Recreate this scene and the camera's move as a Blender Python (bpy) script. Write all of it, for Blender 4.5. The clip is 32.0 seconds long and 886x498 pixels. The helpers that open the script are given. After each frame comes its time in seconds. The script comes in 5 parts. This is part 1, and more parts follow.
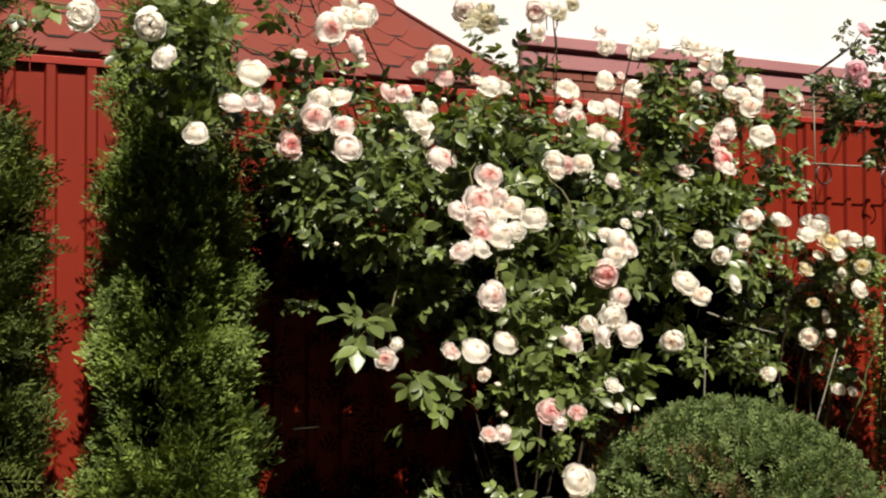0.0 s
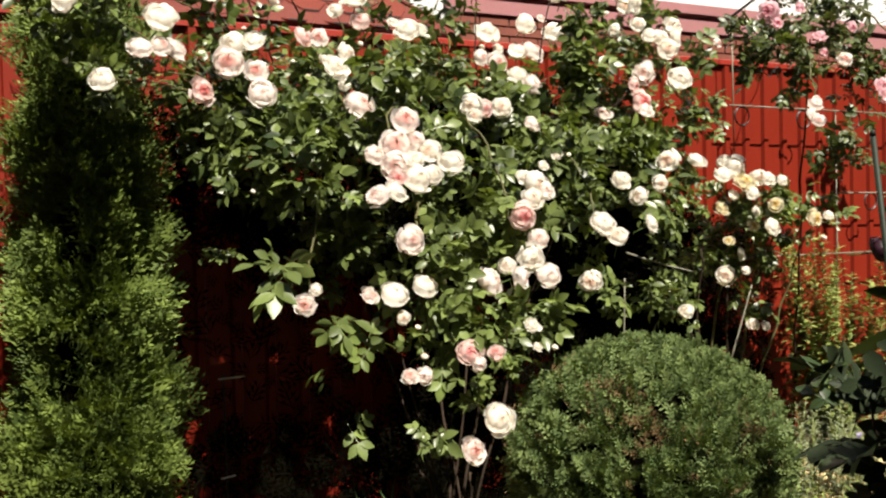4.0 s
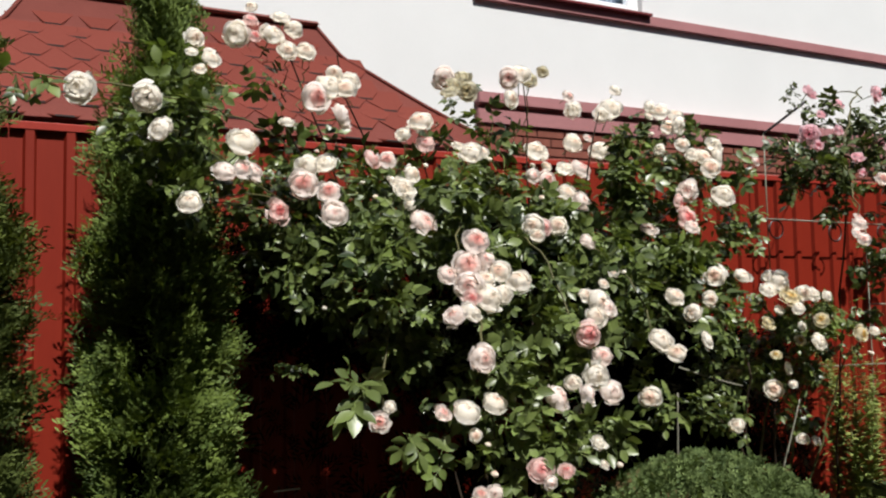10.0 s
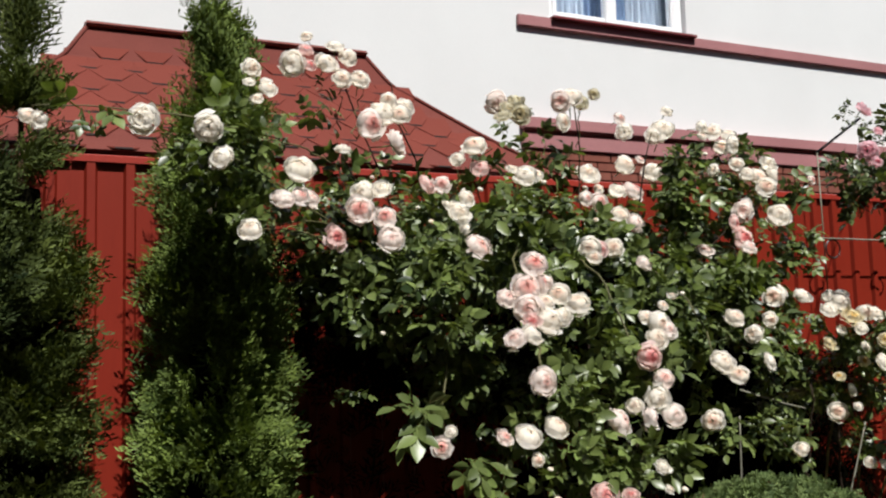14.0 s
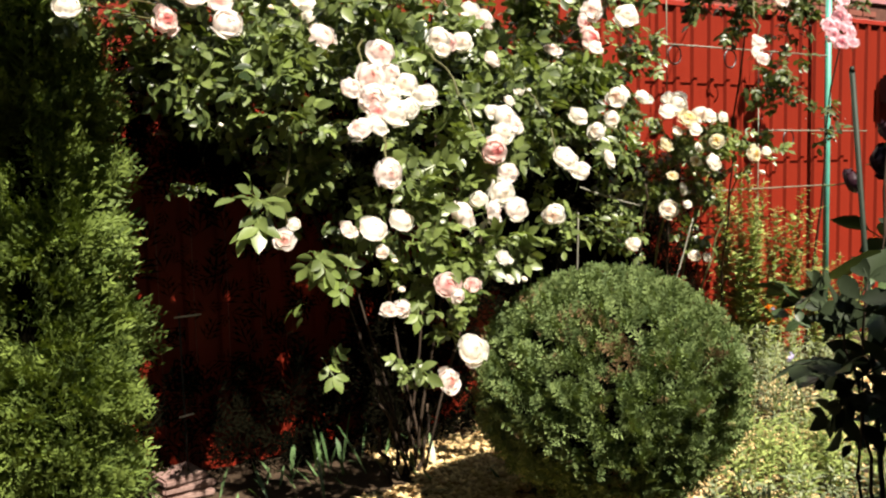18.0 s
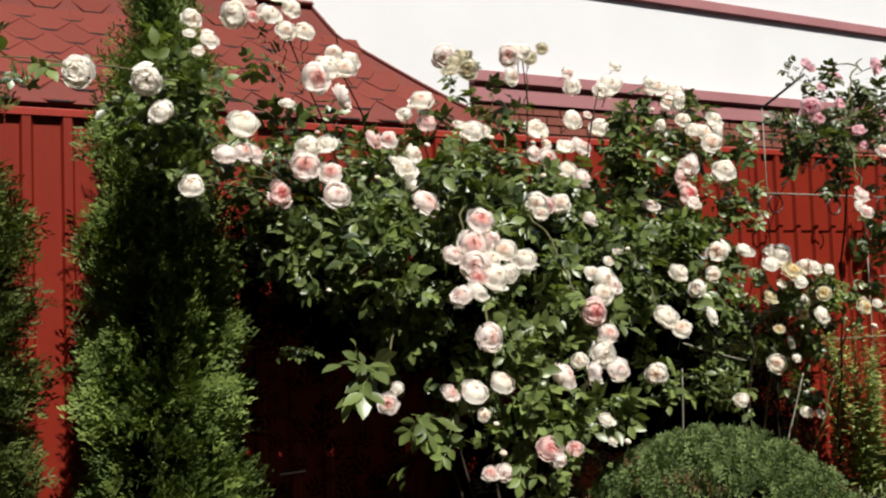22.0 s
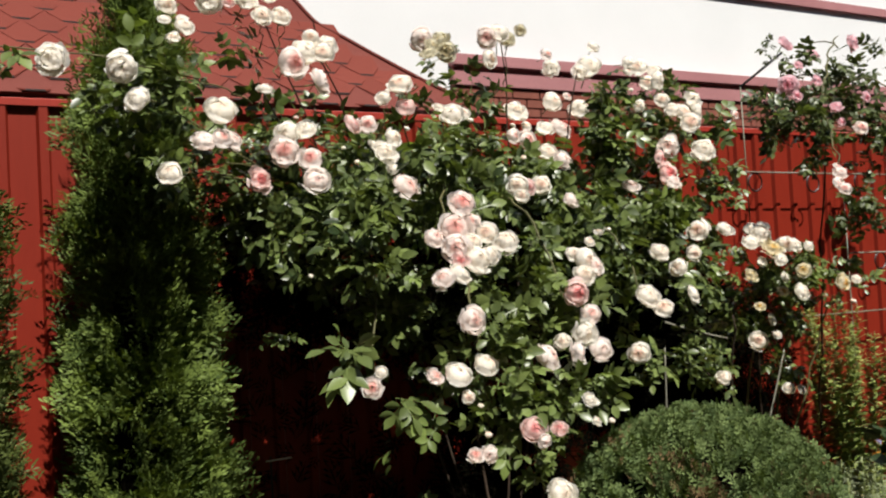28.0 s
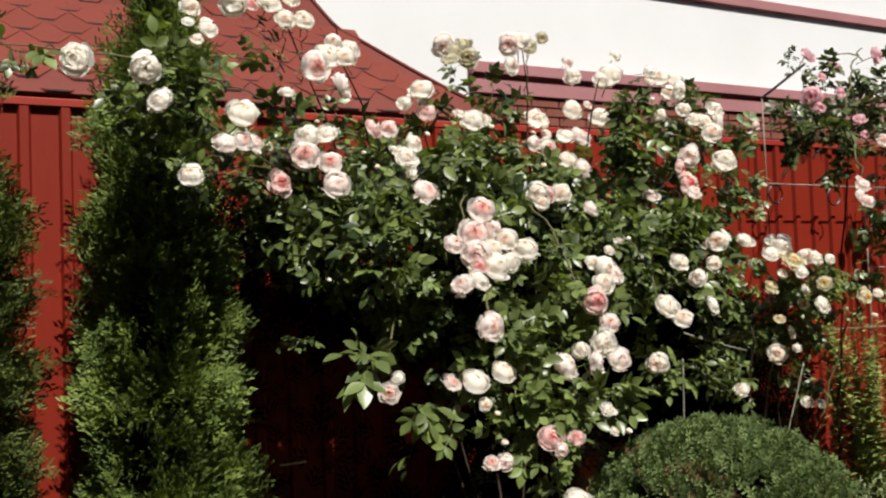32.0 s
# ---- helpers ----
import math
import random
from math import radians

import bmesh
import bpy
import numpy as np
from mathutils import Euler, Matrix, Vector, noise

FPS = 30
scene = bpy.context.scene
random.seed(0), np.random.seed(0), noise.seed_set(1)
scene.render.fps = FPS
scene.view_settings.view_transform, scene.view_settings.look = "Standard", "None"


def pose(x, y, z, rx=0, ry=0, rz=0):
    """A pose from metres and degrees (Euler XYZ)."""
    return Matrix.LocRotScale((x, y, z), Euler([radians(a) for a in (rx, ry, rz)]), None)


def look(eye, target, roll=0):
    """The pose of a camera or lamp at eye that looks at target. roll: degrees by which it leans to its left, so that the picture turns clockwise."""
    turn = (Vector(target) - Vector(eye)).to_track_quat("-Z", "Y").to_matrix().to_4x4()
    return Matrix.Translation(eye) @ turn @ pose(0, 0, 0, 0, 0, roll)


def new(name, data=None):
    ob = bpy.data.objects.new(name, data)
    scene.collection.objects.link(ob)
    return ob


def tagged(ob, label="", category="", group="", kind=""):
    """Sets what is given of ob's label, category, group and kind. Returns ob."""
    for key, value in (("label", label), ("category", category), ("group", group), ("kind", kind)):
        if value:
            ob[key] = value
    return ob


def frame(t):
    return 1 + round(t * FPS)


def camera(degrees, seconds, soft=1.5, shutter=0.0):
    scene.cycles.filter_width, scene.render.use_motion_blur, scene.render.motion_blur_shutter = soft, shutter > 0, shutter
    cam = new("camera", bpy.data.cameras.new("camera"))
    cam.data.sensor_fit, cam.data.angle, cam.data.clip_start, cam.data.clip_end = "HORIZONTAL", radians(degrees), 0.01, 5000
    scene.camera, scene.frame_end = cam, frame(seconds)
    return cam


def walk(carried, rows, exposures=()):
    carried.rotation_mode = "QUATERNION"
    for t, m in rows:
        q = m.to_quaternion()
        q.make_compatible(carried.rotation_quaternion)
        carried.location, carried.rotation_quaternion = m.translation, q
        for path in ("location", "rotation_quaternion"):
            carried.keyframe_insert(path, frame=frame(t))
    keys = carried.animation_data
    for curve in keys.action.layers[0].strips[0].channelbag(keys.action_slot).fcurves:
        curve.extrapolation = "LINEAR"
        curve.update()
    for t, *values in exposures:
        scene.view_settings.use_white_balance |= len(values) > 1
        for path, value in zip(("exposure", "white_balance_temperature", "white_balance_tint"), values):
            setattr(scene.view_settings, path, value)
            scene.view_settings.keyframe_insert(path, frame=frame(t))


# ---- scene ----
cam = camera(50.9, 32.0, soft=2.2)
PATH = [
    (0, (0.059, 0.038, 1.319), (0.858, 1.871, 1.36), -0.2),
    (0.5, (0.069, 0.041, 1.328), (0.891, 1.863, 1.393), -0.4),
    (1, (0.088, 0.056, 1.327), (0.975, 1.847, 1.391), -0.7),
    (1.5, (0.108, 0.045, 1.317), (1.067, 1.798, 1.381), -0.8),
    (2, (0.125, 0.042, 1.311), (1.135, 1.768, 1.338), -1.1),
    (2.5, (0.138, 0.035, 1.299), (1.135, 1.767, 1.231), -1.6),
    (4.5, (0.092, 0.011, 1.299), (0.992, 1.796, 1.245), -1.2),
    (5, (0.08, 0.013, 1.317), (0.967, 1.805, 1.294), -1.4),
    (5.5, (0.079, 0.006, 1.318), (0.945, 1.808, 1.329), -1.2),
    (6, (0.081, 0.003, 1.325), (0.933, 1.812, 1.353), -1.4),
    (6.5, (0.081, -0.009, 1.319), (0.927, 1.803, 1.375), -1.3),
    (7, (0.08, -0.014, 1.33), (0.927, 1.796, 1.393), -1.4),
    (7.5, (0.033, -0.002, 1.343), (0.922, 1.788, 1.413), -1.3),
    (8, (-0.02, 0.023, 1.349), (0.899, 1.798, 1.407), -1.2),
    (8.5, (-0.059, 0.02, 1.357), (0.88, 1.784, 1.434), -1.0),
    (9, (-0.073, 0.021, 1.354), (0.882, 1.774, 1.466), -0.9),
    (9.5, (-0.091, 0.03, 1.362), (0.856, 1.787, 1.492), -0.9),
    (10, (-0.103, 0.032, 1.368), (0.812, 1.805, 1.508), -1.0),
    (10.5, (-0.108, 0.027, 1.37), (0.773, 1.817, 1.51), -1.2),
    (11, (-0.111, 0.025, 1.373), (0.736, 1.83, 1.522), -0.8),
    (11.5, (-0.124, 0.025, 1.376), (0.671, 1.852, 1.543), -0.3),
    (12, (-0.147, 0.037, 1.38), (0.599, 1.884, 1.559), -0.1),
    (12.5, (-0.154, 0.058, 1.379), (0.562, 1.914, 1.579), -0.8),
    (13, (-0.156, 0.06, 1.392), (0.55, 1.919, 1.611), -1.2),
    (13.5, (-0.153, 0.054, 1.373), (0.594, 1.895, 1.596), -0.9),
    (14, (-0.147, 0.058, 1.358), (0.688, 1.864, 1.559), -1.7),
    (14.5, (-0.138, 0.065, 1.344), (0.79, 1.828, 1.507), -1.9),
    (15, (-0.121, 0.071, 1.338), (0.879, 1.8, 1.455), -1.8),
    (15.5, (-0.112, 0.084, 1.328), (0.946, 1.779, 1.404), -1.9),
    (17.5, (-0.107, 0.112, 1.285), (0.998, 1.773, 1.14), -1.6),
    (18, (-0.105, 0.111, 1.289), (0.999, 1.766, 1.088), -1.4),
    (18.5, (-0.1, 0.089, 1.292), (1.004, 1.744, 1.083), -1.6),
    (19, (-0.095, 0.086, 1.305), (1.021, 1.735, 1.122), -1.4),
    (19.5, (-0.096, 0.086, 1.312), (1.027, 1.738, 1.204), -1.8),
    (20, (-0.103, 0.075, 1.335), (0.995, 1.746, 1.287), -2.0),
    (20.5, (-0.113, 0.072, 1.339), (0.928, 1.779, 1.35), -2.1),
    (21, (-0.121, 0.071, 1.354), (0.884, 1.799, 1.408), -2.2),
    (21.5, (-0.125, 0.072, 1.358), (0.855, 1.813, 1.442), -1.8),
    (22, (-0.127, 0.063, 1.369), (0.802, 1.832, 1.466), -2.0),
    (22.5, (-0.132, 0.054, 1.367), (0.774, 1.832, 1.49), -2.2),
    (23, (-0.13, 0.05, 1.368), (0.799, 1.817, 1.49), -1.8),
    (23.5, (-0.133, 0.049, 1.357), (0.834, 1.795, 1.473), -1.6),
    (24, (-0.138, 0.051, 1.354), (0.891, 1.764, 1.445), -2.0),
    (24.5, (-0.127, 0.04, 1.345), (0.916, 1.745, 1.422), -2.3),
    (25, (-0.121, 0.035, 1.35), (0.892, 1.758, 1.409), -1.9),
    (25.5, (-0.123, 0.051, 1.352), (0.862, 1.791, 1.407), -2.1),
    (27.5, (-0.129, 0.069, 1.364), (0.818, 1.829, 1.432), -2.4),
    (28, (-0.123, 0.064, 1.363), (0.838, 1.817, 1.427), -3.1),
    (28.5, (-0.112, 0.053, 1.366), (0.859, 1.801, 1.419), -2.6),
    (29, (-0.107, 0.055, 1.36), (0.877, 1.795, 1.421), -2.6),
    (29.5, (-0.144, 0.064, 1.364), (0.847, 1.8, 1.434), -1.8),
    (30, (-0.103, 0.044, 1.367), (0.848, 1.802, 1.445), -1.6),
    (30.5, (-0.115, 0.058, 1.358), (0.826, 1.821, 1.438), -2.1),
    (31, (-0.102, 0.056, 1.36), (0.82, 1.83, 1.433), -2.0),
    (31.5, (-0.098, 0.063, 1.367), (0.824, 1.837, 1.43), -2.4),
    (32, (-0.131, 0.079, 1.357), (0.803, 1.846, 1.44), -2.1),
]
walk(cam, [(t, look(eye, target, roll)) for t, eye, target, roll in PATH], [
    (0, 0.8, 6900, 10), (1, 0.8, 6850, 10), (2, 0.85, 6850, 10), (5, 1.15, 6950, 10), (6, 1.15, 7000, 10), (7, 0.7, 6600, 10), (9, 0.5, 6250, 10), (11, 0.45, 6200, 10), (13, 0.5, 6150, 10), (14, 0.45, 6200, 10), (15.5, 0.65, 6400, 10),
    (18, 1.5, 6950, 10), (19, 1.5, 6950, 10), (20, 1.15, 6800, 10), (21, 0.75, 6500, 10), (23, 0.6, 6350, 10), (25, 0.65, 6400, 10), (32, 0.6, 6400, 10)])

# ---- world, sun, exposure ----
world = bpy.data.worlds.new("sky")
scene.world = world
world.use_nodes = True
SUN_DIR = Vector((0.02, -0.55, 0.83)).normalized()      # towards the sun
wn = world.node_tree.nodes
sky = wn.new("ShaderNodeTexSky")
sky.sky_type = "NISHITA"
sky.sun_disc = False
sky.sun_elevation = math.asin(SUN_DIR.z)
sky.sun_rotation = math.atan2(SUN_DIR.x, SUN_DIR.y)
wn["Background"].inputs["Strength"].default_value = 0.041
world.node_tree.links.new(sky.outputs["Color"], wn["Background"].inputs["Color"])
sun = new("sun", bpy.data.lights.new("sun", "SUN"))
sun.data.energy = 5.0
sun.data.angle = radians(0.55)
sun.data.color = (1.0, 0.95, 0.87)
sun.matrix_world = look(SUN_DIR * 20, (0, 0, 0))


# ---- materials ----
def material(name, colour, rough=0.6, metal=0.0, spec=0.5):
    m = bpy.data.materials.new(name)
    m.use_nodes = True
    b = m.node_tree.nodes["Principled BSDF"]
    b.inputs["Base Color"].default_value = (*colour, 1)
    b.inputs["Roughness"].default_value = rough
    b.inputs["Metallic"].default_value = metal
    b.inputs["Specular IOR Level"].default_value = spec
    return m


def put(m, kind, **values):
    n = m.node_tree.nodes.new(kind)
    for key, value in values.items():
        n.inputs[key.replace("_", " ")].default_value = value
    return n


def tie(m, a, out, b, into):
    m.node_tree.links.new(a.outputs[out], b.inputs[into])


def ramp(m, source, out, stops):
    r = m.node_tree.nodes.new("ShaderNodeValToRGB")
    e = r.color_ramp.elements
    while len(e) < len(stops):
        e.new(0.5)
    for item, (place, colour) in zip(e, stops):
        item.position, item.color = place, (*colour, 1)
    tie(m, source, out, r, "Fac")
    return r


def mottled(name, dark, light, scale=6.0, fine=60.0, rough=0.7, bump=0.2, spec=0.3, metal=0.0, stretch=(1, 1, 1)):
    """A surface with broad stains and fine grain, in object space."""
    m = material(name, light, rough, metal, spec)
    b = m.node_tree.nodes["Principled BSDF"]
    where = put(m, "ShaderNodeTexCoord")
    spread = put(m, "ShaderNodeMapping", Scale=stretch)
    tie(m, where, "Object", spread, "Vector")
    broad = put(m, "ShaderNodeTexNoise", Scale=scale, Detail=6.0, Roughness=0.6)
    grain = put(m, "ShaderNodeTexNoise", Scale=fine, Detail=4.0, Roughness=0.7)
    tie(m, spread, "Vector", broad, "Vector")
    tie(m, spread, "Vector", grain, "Vector")
    both = put(m, "ShaderNodeMath")
    both.operation = "MULTIPLY_ADD"
    both.inputs[1].default_value = 0.45
    tie(m, grain, "Fac", both, 0)
    half = put(m, "ShaderNodeMath")
    half.operation = "MULTIPLY"
    half.inputs[1].default_value = 0.6
    tie(m, broad, "Fac", half, 0)
    tie(m, half, 0, both, 2)
    r = ramp(m, both, 0, [(0.38, dark), (0.66, light)])
    tie(m, r, "Color", b, "Base Color")
    if bump:
        raised = put(m, "ShaderNodeBump", Strength=bump, Distance=0.004)
        tie(m, grain, "Fac", raised, "Height")
        tie(m, raised, "Normal", b, "Normal")
    return m


def leafy(name, dark, light, rough=0.4, through_part=0.25, spec=0.5, per="island", glow=1.6, peak=1.35):
    """Leaves: each takes its own green, and lets some light through."""
    m = material(name, light, rough, 0.0, spec)
    tree = m.node_tree
    b, out = tree.nodes["Principled BSDF"], tree.nodes["Material Output"]
    if per == "island":
        source, port = put(m, "ShaderNodeNewGeometry"), "Random Per Island"
    else:
        source, port = put(m, "ShaderNodeObjectInfo"), "Random"
    r = ramp(m, source, port, [(0.0, dark), (0.75, light), (1.0, tuple(min(1, c * peak) for c in light))])
    grain = put(m, "ShaderNodeTexNoise", Scale=90.0, Detail=3.0)
    vary = put(m, "ShaderNodeMixRGB")
    vary.blend_type = "OVERLAY"
    vary.inputs["Fac"].default_value = 0.35
    tie(m, r, "Color", vary, "Color1")
    tie(m, grain, "Fac", vary, "Color2")
    tie(m, vary, "Color", b, "Base Color")
    thin = put(m, "ShaderNodeBsdfTranslucent")
    warm = put(m, "ShaderNodeMixRGB")
    warm.blend_type = "MULTIPLY"
    warm.inputs["Fac"].default_value = 1.0
    warm.inputs["Color2"].default_value = (glow, glow, glow * 0.45, 1)
    tie(m, vary, "Color", warm, "Color1")
    tie(m, warm, "Color", thin, "Color")
    mix = put(m, "ShaderNodeMixShader", Fac=through_part)
    tie(m, b, "BSDF", mix, 1)
    tie(m, thin, "BSDF", mix, 2)
    tie(m, mix, "Shader", out, "Surface")
    return m


def petal(name, heart, middle, rim, thin_part=0.6):
    """Petals: the colour runs from the heart of the bloom to the rims."""
    m = material(name, rim, 0.55, 0.0, 0.25)
    tree = m.node_tree
    b, out = tree.nodes["Principled BSDF"], tree.nodes["Material Output"]
    where = put(m, "ShaderNodeTexCoord")
    flat = put(m, "ShaderNodeVectorMath")
    flat.operation = "MULTIPLY"
    flat.inputs[1].default_value = (1, 1, 0)
    tie(m, where, "Object", flat, 0)
    far = put(m, "ShaderNodeVectorMath")
    far.operation = "LENGTH"
    tie(m, flat, "Vector", far, 0)
    blot = put(m, "ShaderNodeTexNoise", Scale=2.2, Detail=3.0)
    tie(m, where, "Object", blot, "Vector")
    info = put(m, "ShaderNodeObjectInfo")
    push = put(m, "ShaderNodeMath")
    push.operation = "MULTIPLY_ADD"
    push.inputs[1].default_value = 0.5
    tie(m, blot, "Fac", push, 0)
    tie(m, far, "Value", push, 2)
    own = put(m, "ShaderNodeMath")
    own.operation = "MULTIPLY_ADD"
    own.inputs[1].default_value = 0.5
    tie(m, info, "Random", own, 0)
    tie(m, push, 0, own, 2)
    r = ramp(m, own, 0, [(0.35, heart), (0.8, middle), (1.0, rim)])
    tie(m, r, "Color", b, "Base Color")
    thin = put(m, "ShaderNodeBsdfTranslucent")
    tie(m, r, "Color", thin, "Color")
    mix = put(m, "ShaderNodeMixShader", Fac=thin_part)
    tie(m, b, "BSDF", mix, 1)
    tie(m, thin, "BSDF", mix, 2)
    tie(m, mix, "Shader", out, "Surface")
    return m


RED_STEEL = mottled("red_painted_steel", (0.166, 0.0138, 0.0058), (0.196, 0.0172, 0.007), 3.0, 40.0, 0.45, 0.05, 0.32, stretch=(1, 1, 0.15))
RED_CAP = mottled("red_cap_steel", (0.25, 0.024, 0.015), (0.30, 0.03, 0.018), 4.0, 50.0, 0.4, 0.05, 0.5)
SCREW = material("zinc_screw", (0.5, 0.42, 0.4), 0.35, 0.6)
SHINGLE = mottled("red_bitumen_shingle", (0.12, 0.032, 0.025), (0.148, 0.04, 0.031), 5.0, 220.0, 0.9, 0.5, 0.2)
RIDGE = mottled("ridge_strip", (0.24, 0.08, 0.068), (0.30, 0.105, 0.088), 5.0, 120.0, 0.6, 0.2)
PLASTER = mottled("white_plaster", (0.64, 0.65, 0.65), (0.70, 0.71, 0.71), 0.9, 90.0, 0.9, 0.25, 0.15)
PINK_TRIM = mottled("dusty_pink_trim", (0.30, 0.135, 0.138), (0.37, 0.17, 0.174), 2.0, 70.0, 0.75, 0.12, 0.25)
DARK_SILL = mottled("dark_red_sill", (0.15, 0.025, 0.03), (0.2, 0.035, 0.04), 4.0, 60.0, 0.5, 0.05)
BRICK = mottled("red_clinker", (0.155, 0.052, 0.037), (0.215, 0.074, 0.052), 8.0, 90.0, 0.8, 0.4, 0.2)
MORTAR = mottled("mortar", (0.09, 0.04, 0.03), (0.13, 0.06, 0.045), 8.0, 90.0, 0.9, 0.4, 0.1)
PVC = material("white_window_frame", (0.8, 0.81, 0.82), 0.35)
GLASS = material("window_glass", (0.9, 0.95, 1.0), 0.03)
GLASS.node_tree.nodes["Principled BSDF"].inputs["Transmission Weight"].default_value = 1.0
CURTAIN = mottled("pale_curtain", (0.16, 0.19, 0.24), (0.34, 0.38, 0.43), 6.0, 70.0, 0.9, 0.1, 0.1, stretch=(1, 1, 0.1))
BLUE_DRAPE = mottled("blue_drape", (0.07, 0.11, 0.19), (0.14, 0.19, 0.28), 8.0, 70.0, 0.9, 0.1, 0.1, stretch=(1, 1, 0.1))
SOIL = mottled("garden_soil", (0.022, 0.015, 0.010), (0.065, 0.043, 0.027), 4.0, 55.0, 0.95, 0.9, 0.1)
CHIP = leafy("bark_chip", (0.30, 0.18, 0.075), (0.70, 0.53, 0.27), 0.85, 0.0, 0.2)
STONE = mottled("flat_stone", (0.16, 0.09, 0.08), (0.30, 0.2, 0.17), 9.0, 70.0, 0.85, 0.5, 0.2)
TEAL = mottled("teal_coated_pole", (0.05, 0.25, 0.19), (0.09, 0.36, 0.28), 8.0, 60.0, 0.45, 0.1, 0.5)
ROD = mottled("weathered_rod", (0.12, 0.12, 0.085), (0.22, 0.21, 0.15), 14.0, 80.0, 0.5, 0.1, 0.5)
# pale tone carries the light that the short wires catch
LIT_WIRE = material("lit_wire", (0.62, 0.6, 0.55), 0.4)
BLACK_ROD = material("black_iron", (0.012, 0.012, 0.012), 0.5, 0.2)
STAKE = mottled("dark_green_stake", (0.007, 0.014, 0.008), (0.018, 0.028, 0.016), 10.0, 60.0, 0.6, 0.1, 0.25)
BLACK_BOX = material("black_plastic", (0.008, 0.008, 0.009), 0.55)
TWINE = material("pale_twine", (0.22, 0.21, 0.16), 0.8)
CANE = mottled("rose_cane", (0.05, 0.05, 0.02), (0.13, 0.12, 0.045), 20.0, 120.0, 0.6, 0.3, 0.3)
OLD_CANE = mottled("old_rose_cane", (0.018, 0.012, 0.008), (0.050, 0.033, 0.021), 20.0, 120.0, 0.8, 0.5, 0.2)
GREEN_STALK = material("green_stalk", (0.07, 0.12, 0.025), 0.5)
PALE_STALK = material("pale_green_stalk", (0.16, 0.19, 0.05), 0.5)
TRUNK = mottled("thuja_bark", (0.05, 0.03, 0.02), (0.11, 0.065, 0.04), 20.0, 90.0, 0.9, 0.6, 0.1)
# near-black colour that stands in for shade deep inside the plants
INNER_SHADE = mottled("inner_shade", (0.0022, 0.0022, 0.0012), (0.005, 0.0045, 0.0025), 20.0, 80.0, 0.95, 0.6, 0.0)
ROSE_LEAF = leafy("rose_leaf", (0.022, 0.037, 0.012), (0.118, 0.153, 0.044), 0.36, 0.20, 0.45)
YOUNG_LEAF = leafy("young_rose_leaf", (0.07, 0.105, 0.024), (0.135, 0.182, 0.046), 0.45, 0.25, 0.5)
RAMBLER_LEAF = leafy("rambler_leaf", (0.020, 0.034, 0.012), (0.075, 0.095, 0.030), 0.42, 0.18, 0.4)
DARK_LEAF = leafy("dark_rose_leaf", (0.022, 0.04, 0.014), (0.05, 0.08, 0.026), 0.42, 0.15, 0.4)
# rose leaf darkened to near black to carry the shade it stands in
SHADE_LEAF = leafy("shade_toned_rose_leaf", (0.007, 0.012, 0.006), (0.020, 0.029, 0.013), 0.6, 0.06, 0.15)
THUJA = leafy("thuja_spray", (0.048, 0.078, 0.019), (0.150, 0.203, 0.045), 0.6, 0.2, 0.25, glow=1.3)
# darker copy of the thuja green, with shade put into the colour
THUJA_SHADED = leafy("shaded_thuja_spray", (0.036, 0.053, 0.013), (0.105, 0.132, 0.031), 0.6, 0.15, 0.25, glow=1.2)
# darkest copy of the thuja green, for a tree painted as deeply shaded
THUJA_DEEP_SHADE = leafy("deep_shade_thuja_spray", (0.012, 0.022, 0.006), (0.052, 0.070, 0.016), 0.65, 0.1, 0.2, glow=1.2)
GLOBE = leafy("globe_thuja_tuft", (0.066, 0.102, 0.035), (0.146, 0.196, 0.068), 0.65, 0.18, 0.2, glow=1.2)
GOLDEN = leafy("yellow_green_blade", (0.10, 0.145, 0.035), (0.25, 0.30, 0.09), 0.5, 0.12, 0.3)
GREY_GREEN = leafy("grey_green_blade", (0.10, 0.13, 0.07), (0.24, 0.27, 0.16), 0.6, 0.2, 0.2)
STRAP = leafy("strap_leaf", (0.04, 0.08, 0.03), (0.09, 0.15, 0.06), 0.4, 0.2, 0.4)
ORANGE = leafy("marigold_petal", (0.6, 0.13, 0.01), (0.8, 0.26, 0.015), 0.5, 0.15, 0.2)
LILAC = leafy("lilac_petal", (0.3, 0.26, 0.5), (0.42, 0.38, 0.62), 0.5, 0.2, 0.2)
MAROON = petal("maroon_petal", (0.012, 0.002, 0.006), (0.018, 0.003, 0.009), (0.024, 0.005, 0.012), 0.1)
CREAM = petal("cream_petal", (0.92, 0.68, 0.57), (0.95, 0.875, 0.78), (0.965, 0.935, 0.875))
BLUSH = petal("blush_petal", (0.88, 0.42, 0.38), (0.93, 0.72, 0.66), (0.96, 0.90, 0.86))
PINK = petal("pink_petal", (0.80, 0.2, 0.2), (0.87, 0.45, 0.43), (0.91, 0.74, 0.70))
YELLOW = petal("yellow_petal", (0.82, 0.50, 0.10), (0.85, 0.70, 0.35), (0.86, 0.80, 0.62))
FADED = petal("faded_petal", (0.52, 0.46, 0.25), (0.66, 0.58, 0.40), (0.74, 0.70, 0.55))
HOT = petal("bright_pink_petal", (0.64, 0.14, 0.22), (0.80, 0.40, 0.46), (0.90, 0.66, 0.70))


# ---- mesh helpers ----
def mesh_of(name, verts, faces, mat, smooth=True):
    me = bpy.data.meshes.new(name)
    me.from_pydata([tuple(v) for v in verts], [], [tuple(f) for f in faces])
    me.materials.append(mat)
    if smooth:
        me.polygons.foreach_set("use_smooth", [True] * len(me.polygons))
    me.update()
    return me


